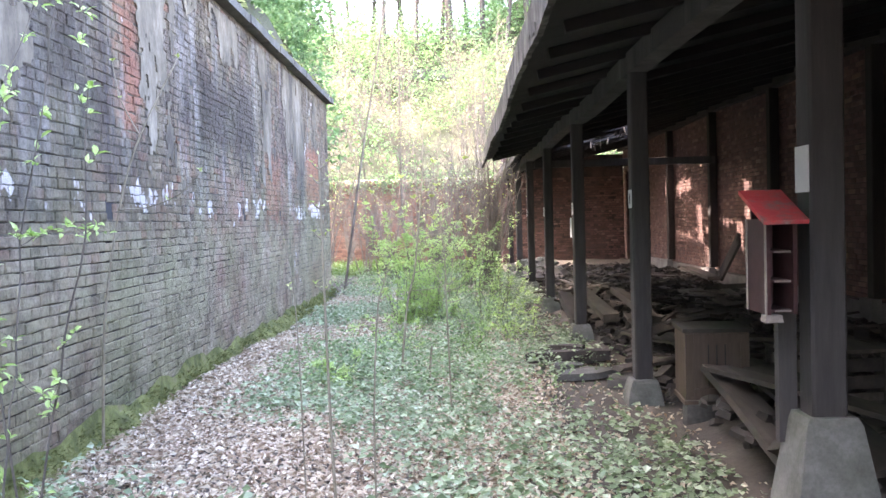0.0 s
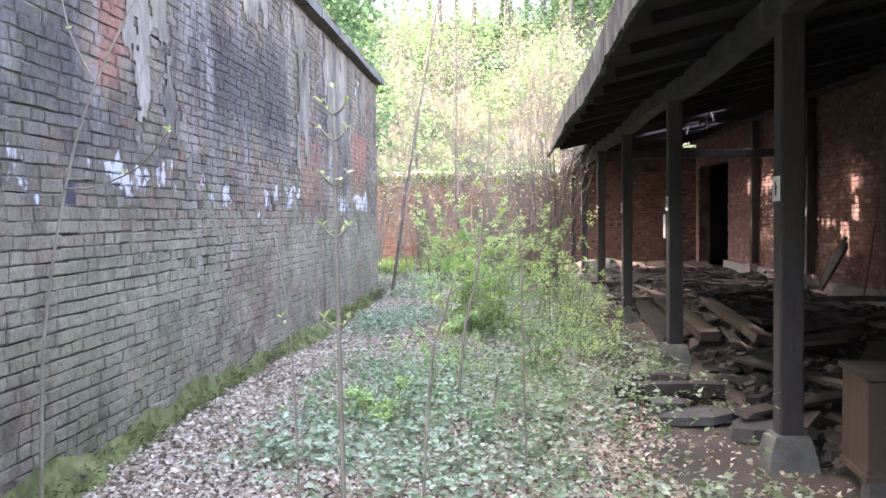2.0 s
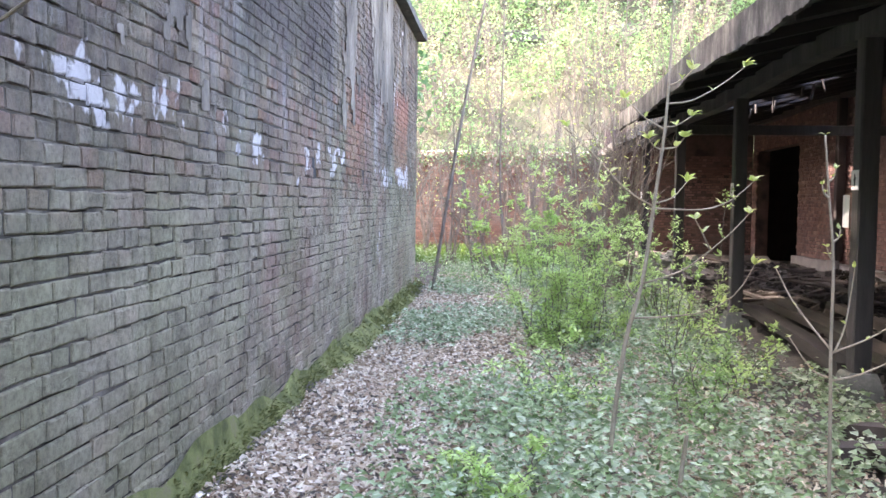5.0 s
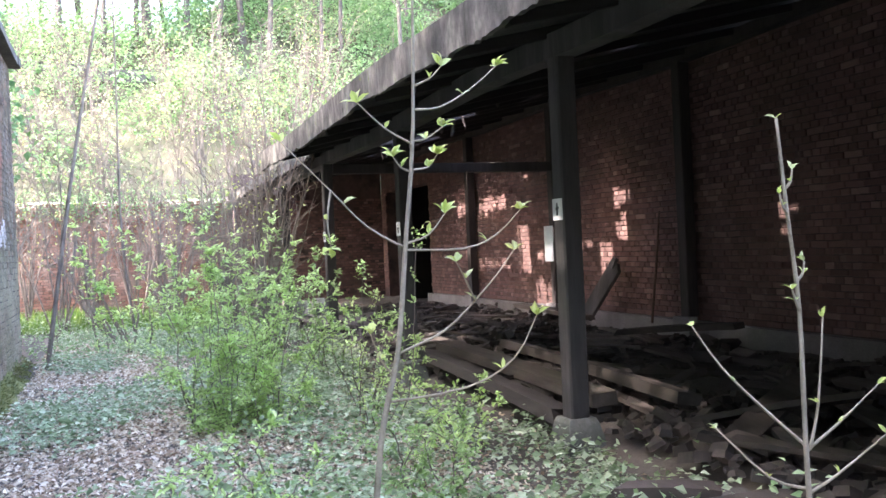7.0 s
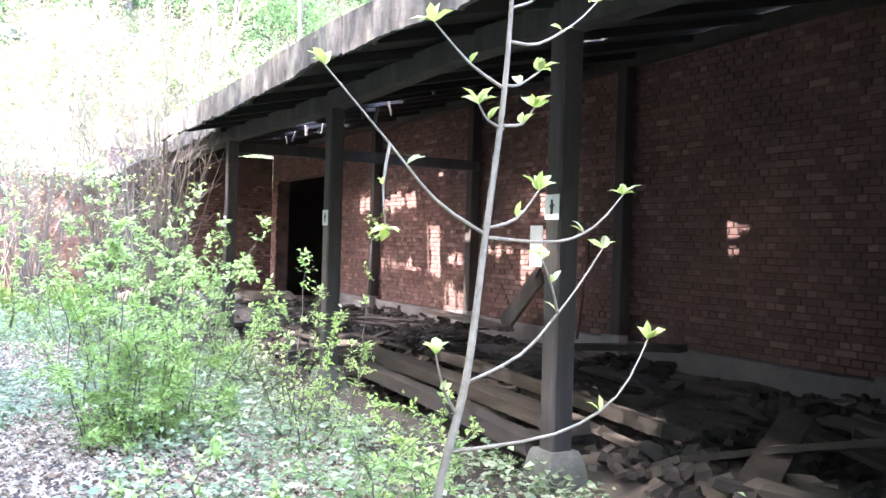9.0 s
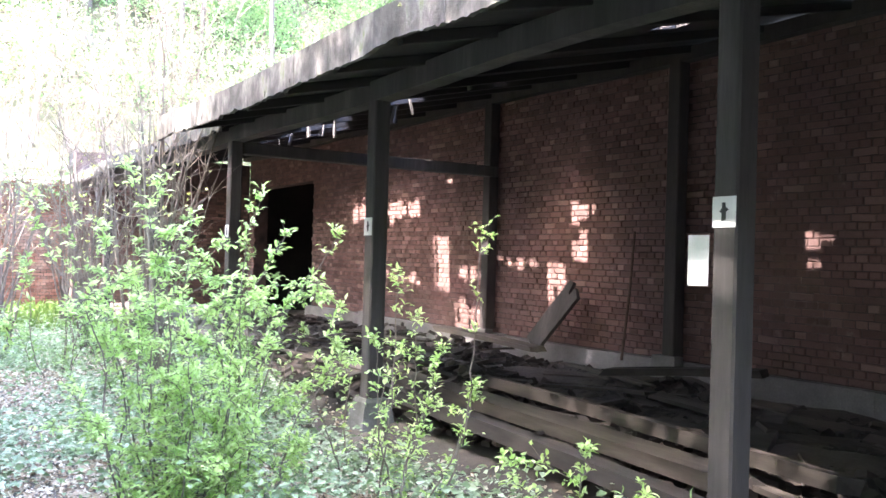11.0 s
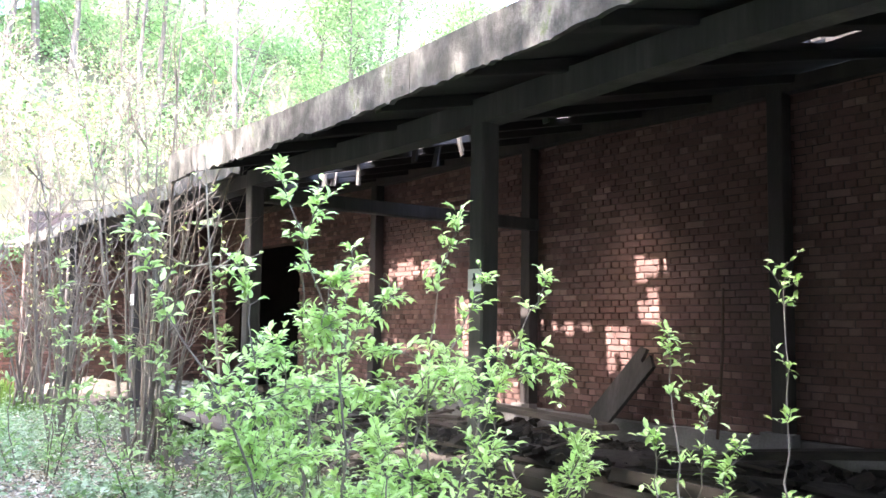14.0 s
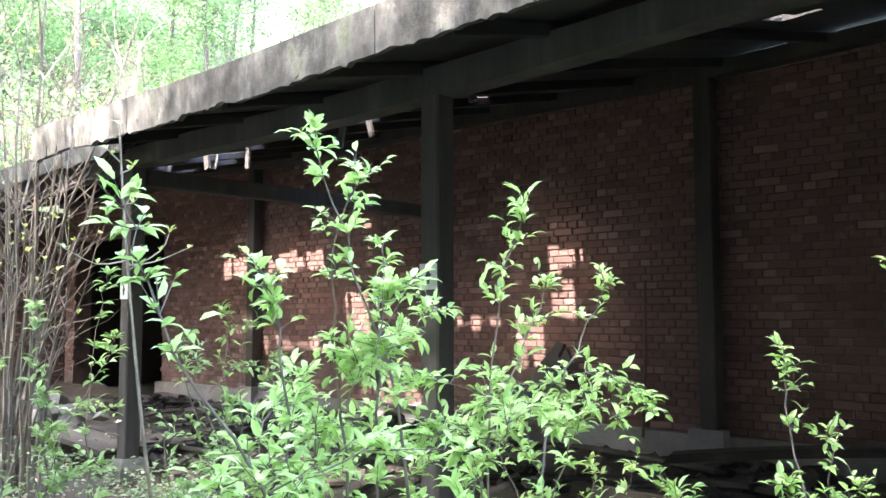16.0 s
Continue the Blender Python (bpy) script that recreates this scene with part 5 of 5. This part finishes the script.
def bare_shrub(x, y, h, stems, label, lean=(0, 0), spread=0.45, leaves=0.25, seed_r=0.024, z=None):
    """A thicket of many fine bare stems that fork upwards."""
    t = thing("bare_shrub", (x, y, ground_z(x, y) if z is None else z), label, "shrub", "bare shrubs")
    a, l = Acc(), Acc()
    for _ in range(stems):
        ang = rnd(0, 6.28)
        d = (math.cos(ang) * spread * rnd(0.2, 1) + lean[0], math.sin(ang) * spread * rnd(0.2, 1) + lean[1], 1)
        L = h * rnd(0.6, 1.0)
        st = bend((rnd(-0.15, 0.15), rnd(-0.15, 0.15), -0.05), d, L, 8, 0.10, 0.01)
        r = seed_r * rnd(0.5, 1.1)
        a.tube(st, [r * (1 - 0.1 * k) for k in range(9)], 5)
        for k in range(3, 9):
            for _ in range(2):
                tw = bend(st[k], (rnd(-1, 1), rnd(-1, 1), rnd(0.2, 1.3)), L * rnd(0.12, 0.3), 4, 0.25)
                a.tube(tw, [r * 0.35, r * 0.28, r * 0.2, r * 0.15, r * 0.1], 3)
                if random.random() < leaves:
                    bud_leaves(l, tw[-1], (0, 0, 1), 0.06, 3)
                    bud_leaves(l, tw[2], (0, 0, 1), 0.06, 2)
    part("brushwood", a, M_TWIG, t, "fine grey-brown twigs")
    if l.v:
        part("leaves", l, M_BUD, t, "few pale opening leaves")
    return t


bare_shrub(0.75, 19.1, 5.2, 17, "tall bare shrub with many grey stems beside the shed roof", spread=0.28)
bare_shrub(0.8, 18.8, 3.4, 9, "dense upright bare shrub beside the shed roof", spread=0.22, lean=(-0.03, -0.03), leaves=0.05)
bare_shrub(0.4, 20.6, 4.0, 10, "bare grey shrub near the far wall", spread=0.35)
bare_shrub(1.1, 25.5, 4.0, 8, "bare multi-stemmed shrub at the far end", spread=0.3)
bare_shrub(-0.4, 24.5, 4.2, 10, "bare brown shrub at the far end", spread=0.4)
bare_shrub(-1.9, 25.5, 3.8, 9, "bare reddish shrub below the retaining wall", spread=0.4)
bare_shrub(-0.2, 27.8, 4.2, 9, "bare shrub in front of the brick retaining wall", spread=0.4)
bare_shrub(-3.3, 28.0, 4.0, 9, "bare shrub in front of the far brick wall", spread=0.4)
bare_shrub(-1.3, 21.0, 2.6, 5, "dark leaning bare shrub in the passage", spread=0.3, lean=(-0.5, 0), seed_r=0.03)
for k in range(11):
    bare_shrub(rnd(-4.2, 1.5), rnd(23.0, 29.8), rnd(3.2, 5.2), 9, "bare reddish-brown shrub at the far end of the passage", spread=0.4, leaves=0.15)
leafy_bush((0.9, 15.6, 0.03), [(0.8, 15.6, 1.4), (1.1, 15.7, 1.2), (0.6, 15.4, 1.0), (1.2, 15.3, 0.8), (0.9, 16.0, 1.5), (0.5, 15.8, 1.3)], "leafy bush beside a shed post", material=M_LEAF_SHADED, side_shoots=1, density=1, leaf=0.055)
leafy_bush((-0.2, 18.6, 0.03), [(-0.2, 18.6, 1.6), (0.2, 18.4, 1.5), (-0.6, 18.5, 1.3), (-0.9, 18.8, 0.9), (0.5, 18.7, 1.2), (-0.1, 18.9, 1.9)], "light green bush at the end of the passage", material=M_LEAF_SHADED, side_shoots=1, density=1, leaf=0.07)
leafy_bush((-1.0, 8.4, 0.03), [(-1.1, 8.3, 0.3), (-0.8, 8.5, 0.35), (-1.2, 8.6, 0.25), (-0.9, 8.2, 0.25)], "low green shoots among the dead leaves", side_shoots=1)
leafy_bush((0.3, 10.3, 0.03), [(0.2, 10.2, 0.5), (0.5, 10.4, 0.55), (0.4, 10.0, 0.4), (0.1, 10.6, 0.6), (0.6, 10.8, 0.5)], "low green shoots in the ground ivy", material=M_LEAF_SHADED, side_shoots=1)
for k in range(60):
    x, d = rnd(-9, 11), rnd(0.2, 7.0)
    bare_shrub(x, FAR_Y + d, rnd(2.2, 3.8), 6, "bare spring shrub on the steep bank", spread=0.5, leaves=0.3, z=hill_z(x, FAR_Y + d))


def wall_top_growth():
    a, l = Acc(), Acc()
    c, w, s = [], [], []
    for _ in range(260):
        y = rnd(2, WALL_END)
        x = WALL_X + rnd(-0.5, 0.08)
        p = Vector((x, y, WALL_H + 0.2))
        tw = bend(p, (rnd(-0.3, 0.8), rnd(-0.6, 0.6), rnd(0.2, 1)), rnd(0.12, 0.4), 4, 0.3, -0.1)
        a.tube(tw, [0.004, 0.0035, 0.003, 0.002, 0.001], 3)
        if random.random() < 0.5:
            bud_leaves(l, tw[-1], (0, 0, 1), 0.06, 3)
    ob = part("wall_top_weeds", a, M_TWIG)
    part("leaves", l, M_LEAF_SUNLIT, ob)
    b = Acc()
    for _ in range(240):
        y = rnd(2, WALL_END)
        r = rnd(0.03, 0.09)
        b.box(-r, r, -r, r, 0, r, pose(WALL_X + rnd(-0.3, 0.06), y, WALL_H + 0.17, rnd(-20, 20), rnd(-20, 20), rnd(0, 360)), taper=r * 0.4)
    part("clods", b, M_MOSS, ob)
    return tagged(ob, "dry weeds, moss and clods along the wall top", "weeds", kind="stuff")


wall_top_growth().matrix_basis = FORT_TURN


def corner_branch():
    """Leafy branch that hangs in front of the near wall."""
    leafy_bush((-2.1, 3.9, 0.05), [(-1.55, 4.0, 2.9), (-1.9, 4.2, 2.7), (-1.35, 3.9, 2.55), (-1.75, 4.1, 2.3), (-1.6, 4.3, 3.1), (-2.0, 4.1, 1.5), (-1.85, 4.0, 1.1)], "slender bush with light green leaves against the brick wall", side_shoots=1, density=1, leaf=0.05)


corner_branch()


def grass_strip():
    c, w, s = [], [], []
    for _ in range(9000):
        x, y = rnd(-6, 1.4), rnd(24.0, 30.3)
        c.append((x, y, ground_z(x, y)))
        w.append((rnd(-0.4, 0.4), rnd(-0.4, 0.4), 1))
        s.append(rnd(0.08, 0.25))
    v, f = leaf_cloud(c, w, s, 0.09)
    return tagged(part("grass", cloud_mesh("grass", v, f, M_GRASS), M_GRASS), "short bright green grass at the foot of the far wall", "grass", kind="stuff")


grass_strip()


# ---- things in the shed ----
def plank_mesh(L, w, h, ragged):
    a = Acc()
    n = 6
    vs = []
    for i in range(n + 1):
        y = -L / 2 + L * i / n
        e = (rnd(-ragged, ragged) if i in (0, n) else 0)
        bow = 0.012 * math.sin(math.pi * i / n)
        for dx, dz in ((-w / 2, 0), (w / 2, 0), (w / 2, h), (-w / 2, h)):
            vs.append((dx * rnd(0.95, 1.03), y + e + rnd(-ragged, ragged) * (1 if i in (0, n) else 0), dz + bow))
    a.faces(vs, [(i * 4 + k, i * 4 + (k + 1) % 4, i * 4 + 4 + (k + 1) % 4, i * 4 + 4 + k) for i in range(n) for k in range(4)] + [(3, 2, 1, 0), tuple(n * 4 + k for k in range(4))])
    return a.mesh("plank", M_PLANK)


PLANKS = [plank_mesh(rnd(1.0, 2.6), rnd(0.10, 0.24), rnd(0.025, 0.05), 0.05) for _ in range(14)]


def plank(x, y, z, yaw, tilt=0.0, roll=0.0, which=None, label="old grey fallen plank lying on the shed floor"):
    ob = new("plank", PLANKS[which if which is not None else random.randrange(len(PLANKS))])
    ob.matrix_basis = pose(x, y, z, tilt, roll, yaw)
    return tagged(ob, label, "plank", "fallen planks")


for _ in range(70):
    y = rnd(4.8, 24.5)
    x = rnd(2.2, 5.0)
    heap = 0.07 + 0.10 * max(0, noise.noise(Vector((x * 0.8, y * 0.5, 11))) + 0.35)
    plank(x, y, heap + rnd(0.0, 0.12), rnd(-35, 35) + (90 if random.random() < 0.3 else 0), rnd(-5, 5), rnd(-12, 12))


def big_board(p, q, w, h, roll, label):
    p, q = Vector(p), Vector(q)
    L = (q - p).length
    me = plank_mesh(L, w, h, 0.06)
    ob = new("plank", me)
    d = (q - p).normalized()
    ob.matrix_basis = Matrix.Translation((p + q) / 2) @ d.to_track_quat("Y", "Z").to_matrix().to_4x4() @ pose(0, 0, 0, 0, roll, 0)
    return tagged(ob, label, "plank", "fallen planks")


big_board((1.72, 11.5, 0.14), (1.95, 15.2, 0.20), 0.22, 0.10, 8, "long thick mossy plank lying along the shed edge")
big_board((2.15, 11.6, 0.20), (2.25, 15.4, 0.26), 0.20, 0.10, -5, "long thick brown plank on the shed floor")
big_board((2.6, 11.2, 0.22), (2.75, 14.8, 0.30), 0.18, 0.09, 10, "long dark plank on the shed floor")
big_board((1.75, 18.9, 0.24), (2.0, 22.6, 0.26), 0.45, 0.05, 0, "grey boards of a low broken platform")
big_board((2.22, 19.1, 0.24), (2.45, 22.8, 0.27), 0.40, 0.05, 0, "grey boards of a low broken platform")
big_board((5.02, 17.0, 0.30), (5.1, 19.4, 0.36), 0.24, 0.06, 0, "pale grey plank lying along the back wall")
big_board((4.4, 15.1, 0.28), (5.0, 13.6, 0.42), 0.22, 0.07, 0, "dark plank lying across the rubble")
big_board((1.95, 4.75, 0.22), (2.05, 6.6, 0.42), 0.24, 0.05, 12, "grey plank sloping down to the footing")
big_board((2.25, 4.5, 0.30), (2.35, 6.5, 0.46), 0.30, 0.04, -6, "broad grey plank leaning on debris")
big_board((2.6, 4.6, 0.46), (1.95, 6.3, 0.50), 0.18, 0.03, 0, "thin plank lying across others")
big_board((2.2, 10.2, 0.16), (3.4, 10.9, 0.36), 0.20, 0.05, 10, "broken grey board in the rubble")
big_board((2.4, 10.9, 0.15), (3.0, 10.0, 0.40), 0.22, 0.04, -14, "broken grey board in the rubble")
big_board((1.15, 9.75, 0.10), (1.5, 9.35, 0.14), 0.16, 0.09, 0, "dark rotten timber lying on the leaves")
big_board((0.95, 9.3, 0.08), (1.75, 9.15, 0.12), 0.16, 0.10, 0, "dark rotten timber lying on the leaves")


def leaning_board():
    """Notched board leaning against the back wall."""
    t = thing("leaning_board", (5.30, 17.42, 0.33), "grey notched board leaning against the brick wall", "board")
    a = Acc()
    w, h, L = 0.30, 0.05, 1.02
    ring = [(-w / 2, 0), (w / 2, 0), (w / 2, L * 0.97), (w * 0.22, L), (w * 0.1, L * 0.87), (-w * 0.02, L * 0.86), (-w * 0.05, L * 0.98), (-w / 2, L * 0.93)]
    m = pose(0, 0, 0, 0, 0, 90) @ pose(0, 0, 0, 14, 0, 0) @ pose(0, 0, 0, 0, -38, 0)
    vs = [m @ Vector((x, 0, z)) for x, z in ring] + [m @ Vector((x, h, z)) for x, z in ring]
    n = len(ring)
    a.faces(vs, [tuple(range(n)), tuple(range(2 * n - 1, n - 1, -1))] + [(i, i + n, (i + 1) % n + n, (i + 1) % n) for i in range(n)])
    part("board", a, M_POST, t)


leaning_board()


def rod():
    a = Acc()
    a.tube([(5.40, 15.90, 0.30), (5.53, 15.93, 1.1), (5.655, 16.0, 1.80)], [0.017, 0.016, 0.014], 7)
    return tagged(part("iron_rod", a, M_IRON), "thin rusty iron rod leaning against the brick wall", "rod")


rod()


def rubble():
    a = Acc()
    for _ in range(5200):
        y = rnd(4.2, 25)
        x = rnd(1.85, 5.35)
        r = rnd(0.012, 0.06)
        h = max(0.0, noise.noise(Vector((x * 0.8, y * 0.5, 11))) + 0.3) * 0.28
        a.box(-r * rnd(0.6, 2.8), r * rnd(0.6, 2.8), -r, r, -r * 0.5, r * 0.6, pose(x, y, 0.09 + h * rnd(0.2, 1), rnd(-30, 30), rnd(-30, 30), rnd(0, 360)), taper=r * 0.2)
    ob = part("rubble", a, M_PLANK_J)
    return tagged(ob, "broken wood, bricks and dirt heaped on the shed floor", "rubble", kind="stuff")


rubble()


def panel_box():
    """Small panelled cupboard lying on its back edge in the debris."""
    t = thing("cupboard", (2.09, 6.87, 0.21), "small brown panelled wooden cupboard standing on loose stones", "cupboard", turn=-4)
    w, d, h = 0.46, 0.44, 0.50
    a = Acc()
    a.box(-w / 2, w / 2, -d / 2 + 0.018, d / 2, 0.0, h)
    part("body", a, M_OAK, t)
    b = Acc()
    y0, y1 = -d / 2, -d / 2 + 0.016
    b.box(-w / 2, -w / 2 + 0.06, y0, y1, 0.03, h - 0.01)
    b.box(w / 2 - 0.06, w / 2, y0, y1, 0.03, h - 0.01)
    b.box(-w / 2 + 0.061, w / 2 - 0.061, y0, y1, h - 0.075, h - 0.01)
    b.box(-w / 2 + 0.061, w / 2 - 0.061, y0, y1, 0.03, 0.085)
    part("door_frame", b, M_OAK, t)
    c = Acc()
    c.box(-w / 2 - 0.02, w / 2 + 0.02, -d / 2 - 0.015, d / 2 + 0.01, h + 0.002, h + 0.03)
    part("top", c, M_PLANK, t, "worn grey-brown top board")
    e = Acc()
    e.box(-w / 2 - 0.015, w / 2 + 0.015, -d / 2 - 0.02, d / 2, -0.03, 0.0)
    part("base", e, M_OAK, t)
    # dark strips on the flat panel paint the shade of three grooves
    for dx in (-0.06, 0.0, 0.06):
        g = Acc()
        g.box(dx - 0.004, dx + 0.004, -d / 2 + 0.0135, -d / 2 + 0.0175, 0.10, h - 0.09)
        part("groove_shade", g, M_WOOD_DARK, t)


panel_box()


def red_cabinet():
    """Small shelf box fixed to the passage side of a shed post, with a sloping lid."""
    t = thing("shelf_box", (1.55, 3.87, 0.06), "small maroon shelf box with sloping red lid beside a post", "box")
    z0, z1 = 1.115, 1.50
    x0, x1, y0, y1 = -0.11, 0.012, -0.12, 0.12
    s = Acc(); s.box(x0, 0.0765, y1 + 0.001, y1 + 0.016, z0 + 0.05, z1 - 0.03); part("bracket", s, M_POST, t, "grey board fixed to the post")
    s = Acc(); s.box(x0, x0 + 0.016, y0, y1, z0, z1, taper=0.001); part("side_panel", s, M_MAROON, t)
    s = Acc(); s.box(x1 - 0.016, x1, y0, y1, z0, z1, taper=0.001); part("side_panel", s, M_MAROON, t)
    s = Acc(); s.box(x0 + 0.017, x1 - 0.017, y1 - 0.014, y1, z0, z1 + 0.05); part("back_panel", s, M_MAROON, t)
    for y in (y0 - 0.004, y1 - 0.014):
        s = Acc(); s.box(x0 - 0.006, x0 - 0.001, y, y + 0.016, z0, z1); part("edge_strip", s, M_SHELF, t, "pale worn edge strip")
    for k in range(4):
        z = z0 + 0.006 + k * 0.12
        s = Acc(); s.box(x0 + 0.017, x1 - 0.017, y0 + 0.03, y1 - 0.015, z, z + 0.012); part("shelf", s, M_MAROON, t)
        e = Acc(); e.box(x0 + 0.04, x1 - 0.017, y0 + 0.024, y0 + 0.029, z + 0.002, z + 0.010); part("shelf_edge", e, M_SHELF, t, "pale worn shelf edge")
    s = Acc()
    ya, yb = -0.25, 0.05
    vs = [(x0 - 0.055, ya, z1 - 0.02), (x1 - 0.002, ya, z1 - 0.02), (x1 - 0.002, yb, z1 + 0.105), (x0 - 0.055, yb, z1 + 0.105)]
    up = [(x, y - 0.004, z + 0.016) for x, y, z in vs]
    s.faces(vs + up, [(3, 2, 1, 0), (4, 5, 6, 7), (0, 1, 5, 4), (1, 2, 6, 5), (2, 3, 7, 6), (3, 0, 4, 7)])
    part("lid", s, M_RED, t, "sloping bright red lid, worn to grey")
    s = Acc(); s.box(x0 - 0.012, x0 + 0.06, y0 - 0.014, y0 + 0.05, z0 - 0.03, z0 - 0.002, taper=0.004); part("corner_foot", s, M_SHELF, t)
    s = Acc(); s.box(0.0, 0.0765, 0.07, 0.118, 0.55, z0 - 0.002); part("support_board", s, M_POST, t, "weathered grey support board")


red_cabinet()


def crate():
    """Open wooden frame box behind the cupboard."""
    t = thing("crate", (2.85, 6.6, 0.16), "old open wooden crate half buried in planks", "crate", turn=8)
    w, d, h = 0.6, 0.5, 0.42
    for sx in (-1, 1):
        for sy in (-1, 1):
            a = Acc(); a.box(sx * w / 2 - 0.03, sx * w / 2 + 0.03, sy * d / 2 - 0.025, sy * d / 2 + 0.025, 0, h); part("corner_post", a, M_PLANK, t)
    for z in (0.05, 0.17, 0.29):
        a = Acc(); a.box(-w / 2 + 0.031, w / 2 - 0.031, -d / 2 - 0.01, -d / 2 + 0.01, z, z + 0.09); part("slat", a, M_PLANK, t)
        a = Acc(); a.box(-w / 2 - 0.01, -w / 2 + 0.01, -d / 2 + 0.026, d / 2 - 0.026, z, z + 0.09); part("slat", a, M_PLANK, t)
    a = Acc(); a.box(-w / 2 - 0.04, w / 2 + 0.04, -d / 2 - 0.03, d / 2 + 0.03, h + 0.002, h + 0.025); part("lid", a, M_PLANK, t)


crate()


def stone_slab(x, y, z, w, d, h, yaw, label):
    a = Acc()
    n = 9
    ring = [(math.cos(2 * math.pi * k / n) * w / 2 * rnd(0.8, 1.1), math.sin(2 * math.pi * k / n) * d / 2 * rnd(0.8, 1.1)) for k in range(n)]
    vs = [(p[0], p[1], 0) for p in ring] + [(p[0] * 0.95, p[1] * 0.95, h * rnd(0.85, 1.1)) for p in ring]
    a.faces(vs, [tuple(range(n - 1, -1, -1)), tuple(range(n, 2 * n))] + [(i, (i + 1) % n, (i + 1) % n + n, i + n) for i in range(n)])
    ob = part("stone_slab", a, M_CAP)
    ob.matrix_basis = pose(x, y, z, rnd(-6, 6), rnd(-6, 6), yaw)
    return tagged(ob, label, "slab", "slabs by the posts")


stone_slab(1.38, 8.55, 0.06, 0.62, 0.34, 0.06, 10, "flat dark grey slab lying on the leaf litter")
stone_slab(1.25, 8.95, 0.06, 0.42, 0.26, 0.06, 50, "dark broken slab lying on the leaf litter")
stone_slab(1.55, 9.5, 0.05, 0.5, 0.3, 0.06, 20, "dark broken slab beside a post")
stone_slab(1.98, 6.72, 0.03, 0.30, 0.26, 0.16, 15, "rough dark stone under the small cupboard")
stone_slab(2.22, 6.78, 0.03, 0.28, 0.24, 0.16, 70, "rough dark stone under the small cupboard")
stone_slab(2.08, 7.02, 0.03, 0.30, 0.24, 0.16, 120, "rough dark stone under the small cupboard")
stone_slab(1.75, 8.1, 0.04, 0.55, 0.5, 0.10, 0, "pale flat slab beside a footing")


def pale_heap():
    a = Acc()
    for _ in range(40):
        r = rnd(0.06, 0.16)
        a.box(-r, r, -r * 0.7, r * 0.7, -r * 0.3, r * 0.4, pose(2.1 + random.gauss(0, 0.22), 21.2 + random.gauss(0, 0.35), 0.28 + rnd(0, 0.25), rnd(-25, 25), rnd(-25, 25), rnd(0, 360)), taper=r * 0.3)
    return tagged(part("rubble_heap", a, M_CONCRETE), "pale heap of broken plaster beside a shed post", "rubble", kind="stuff")


pale_heap()

# unseen trees added past the wall's end to dapple the far ground
for x, y in ((-6.5, 20.5), (-7.5, 24.0), (-6.0, 26.5)):
    tree(x, y, 0.0, rnd(8, 10), 0.16, 0.9, "added leafy tree, unseen behind the fort wall's end, casting shade")


def shade_bushes():
    """Leafy undergrowth added on the earth above the fort wall to shade the eave and passage."""
    c, w, s = [], [], []
    for _ in range(760):
        x, y = rnd(-5.0, -3.1), rnd(-6, WALL_END - 0.4)
        h = rnd(0.4, 1.1) + 0.9 * max(0.0, min(1.0, (-3.3 - x) / 0.7))
        z = 5.0 + 1.1 * min(1.0, (-2.9 - x) / 1.2)
        for k in range(30):
            c.append((x + random.gauss(0, 0.25), y + random.gauss(0, 0.25), z + h * rnd(0, 1)))
            w.append((rnd(-1, 1), rnd(-1, 1), rnd(-0.3, 0.8)))
            s.append(rnd(0.07, 0.16))
    v, f = leaf_cloud(c, w, s, 0.6)
    return tagged(part("bank_undergrowth", cloud_mesh("bank_undergrowth", v, f, M_FAR_LEAF), M_FAR_LEAF), "added green undergrowth above the fort wall that shades the shed edge", "undergrowth", kind="stuff")


shade_bushes()
for x, y, h in ((-3.2, 13.0, 7.0), (-3.5, 15.5, 6.5), (-3.4, 10.0, 6.0)):
    tree(x, y, 5.3, h, 0.09, 0.25, "slender bare tree on top of the fort wall")
leafy_bush((-0.95, 2.95, 0.05), [(-1.1, 2.9, 0.28), (-0.8, 3.0, 0.3), (-0.95, 3.2, 0.22), (-1.15, 3.1, 0.18), (-0.75, 2.8, 0.2)], "small bright green plant among the dead leaves", side_shoots=1, leaf=0.06, density=2)
for _ in range(160):
    y = rnd(4.6, 24.5)
    x = rnd(2.0, 5.2)
    heap = 0.08 + 0.14 * max(0, noise.noise(Vector((x * 0.8, y * 0.5, 11))) + 0.35)
    ob = plank(x, y, heap + rnd(0.0, 0.10), rnd(0, 360), rnd(-14, 14), rnd(-25, 25), label="short broken piece of dark wood in the rubble")
    ob.scale = (rnd(0.35, 0.7), rnd(0.15, 0.4), rnd(0.5, 0.9))

# more hidden shade trees, thicker, against sun on the far posts
for x, y in ((-5.0, 20.1), (-5.5, 21.0), (-8.0, 22.0), (-5.2, 22.5), (-6.0, 24.8)):
    tree(x, y, 0.0, rnd(8.5, 10), 0.14, 1.0, "added leafy tree, unseen behind the fort wall's end, casting shade", dense=22)

# densest hidden row, added to dim the ground beyond the corner
for x, y in ((-5.2, 19.6), (-5.6, 21.0), (-5.0, 21.8), (-5.7, 23.4), (-4.9, 25.0)):
    tree(x, y, 0.0, rnd(7.5, 9), 0.13, 1.0, "added leafy tree, unseen behind the fort wall's end, casting shade", dense=26)

# trees added to block the sun: dense over the near passage, sparse farther on
for k in range(15):
    thick = k < 8
    tree(rnd(-5.9, -5.1), 0.4 + 1.15 * k + rnd(-0.3, 0.3), 5.6, rnd(4.3, 4.9), 0.07, 1.0 if thick else 0.7, "added young leafy tree above the fort wall that filters the sun", dense=28 if thick else 9)
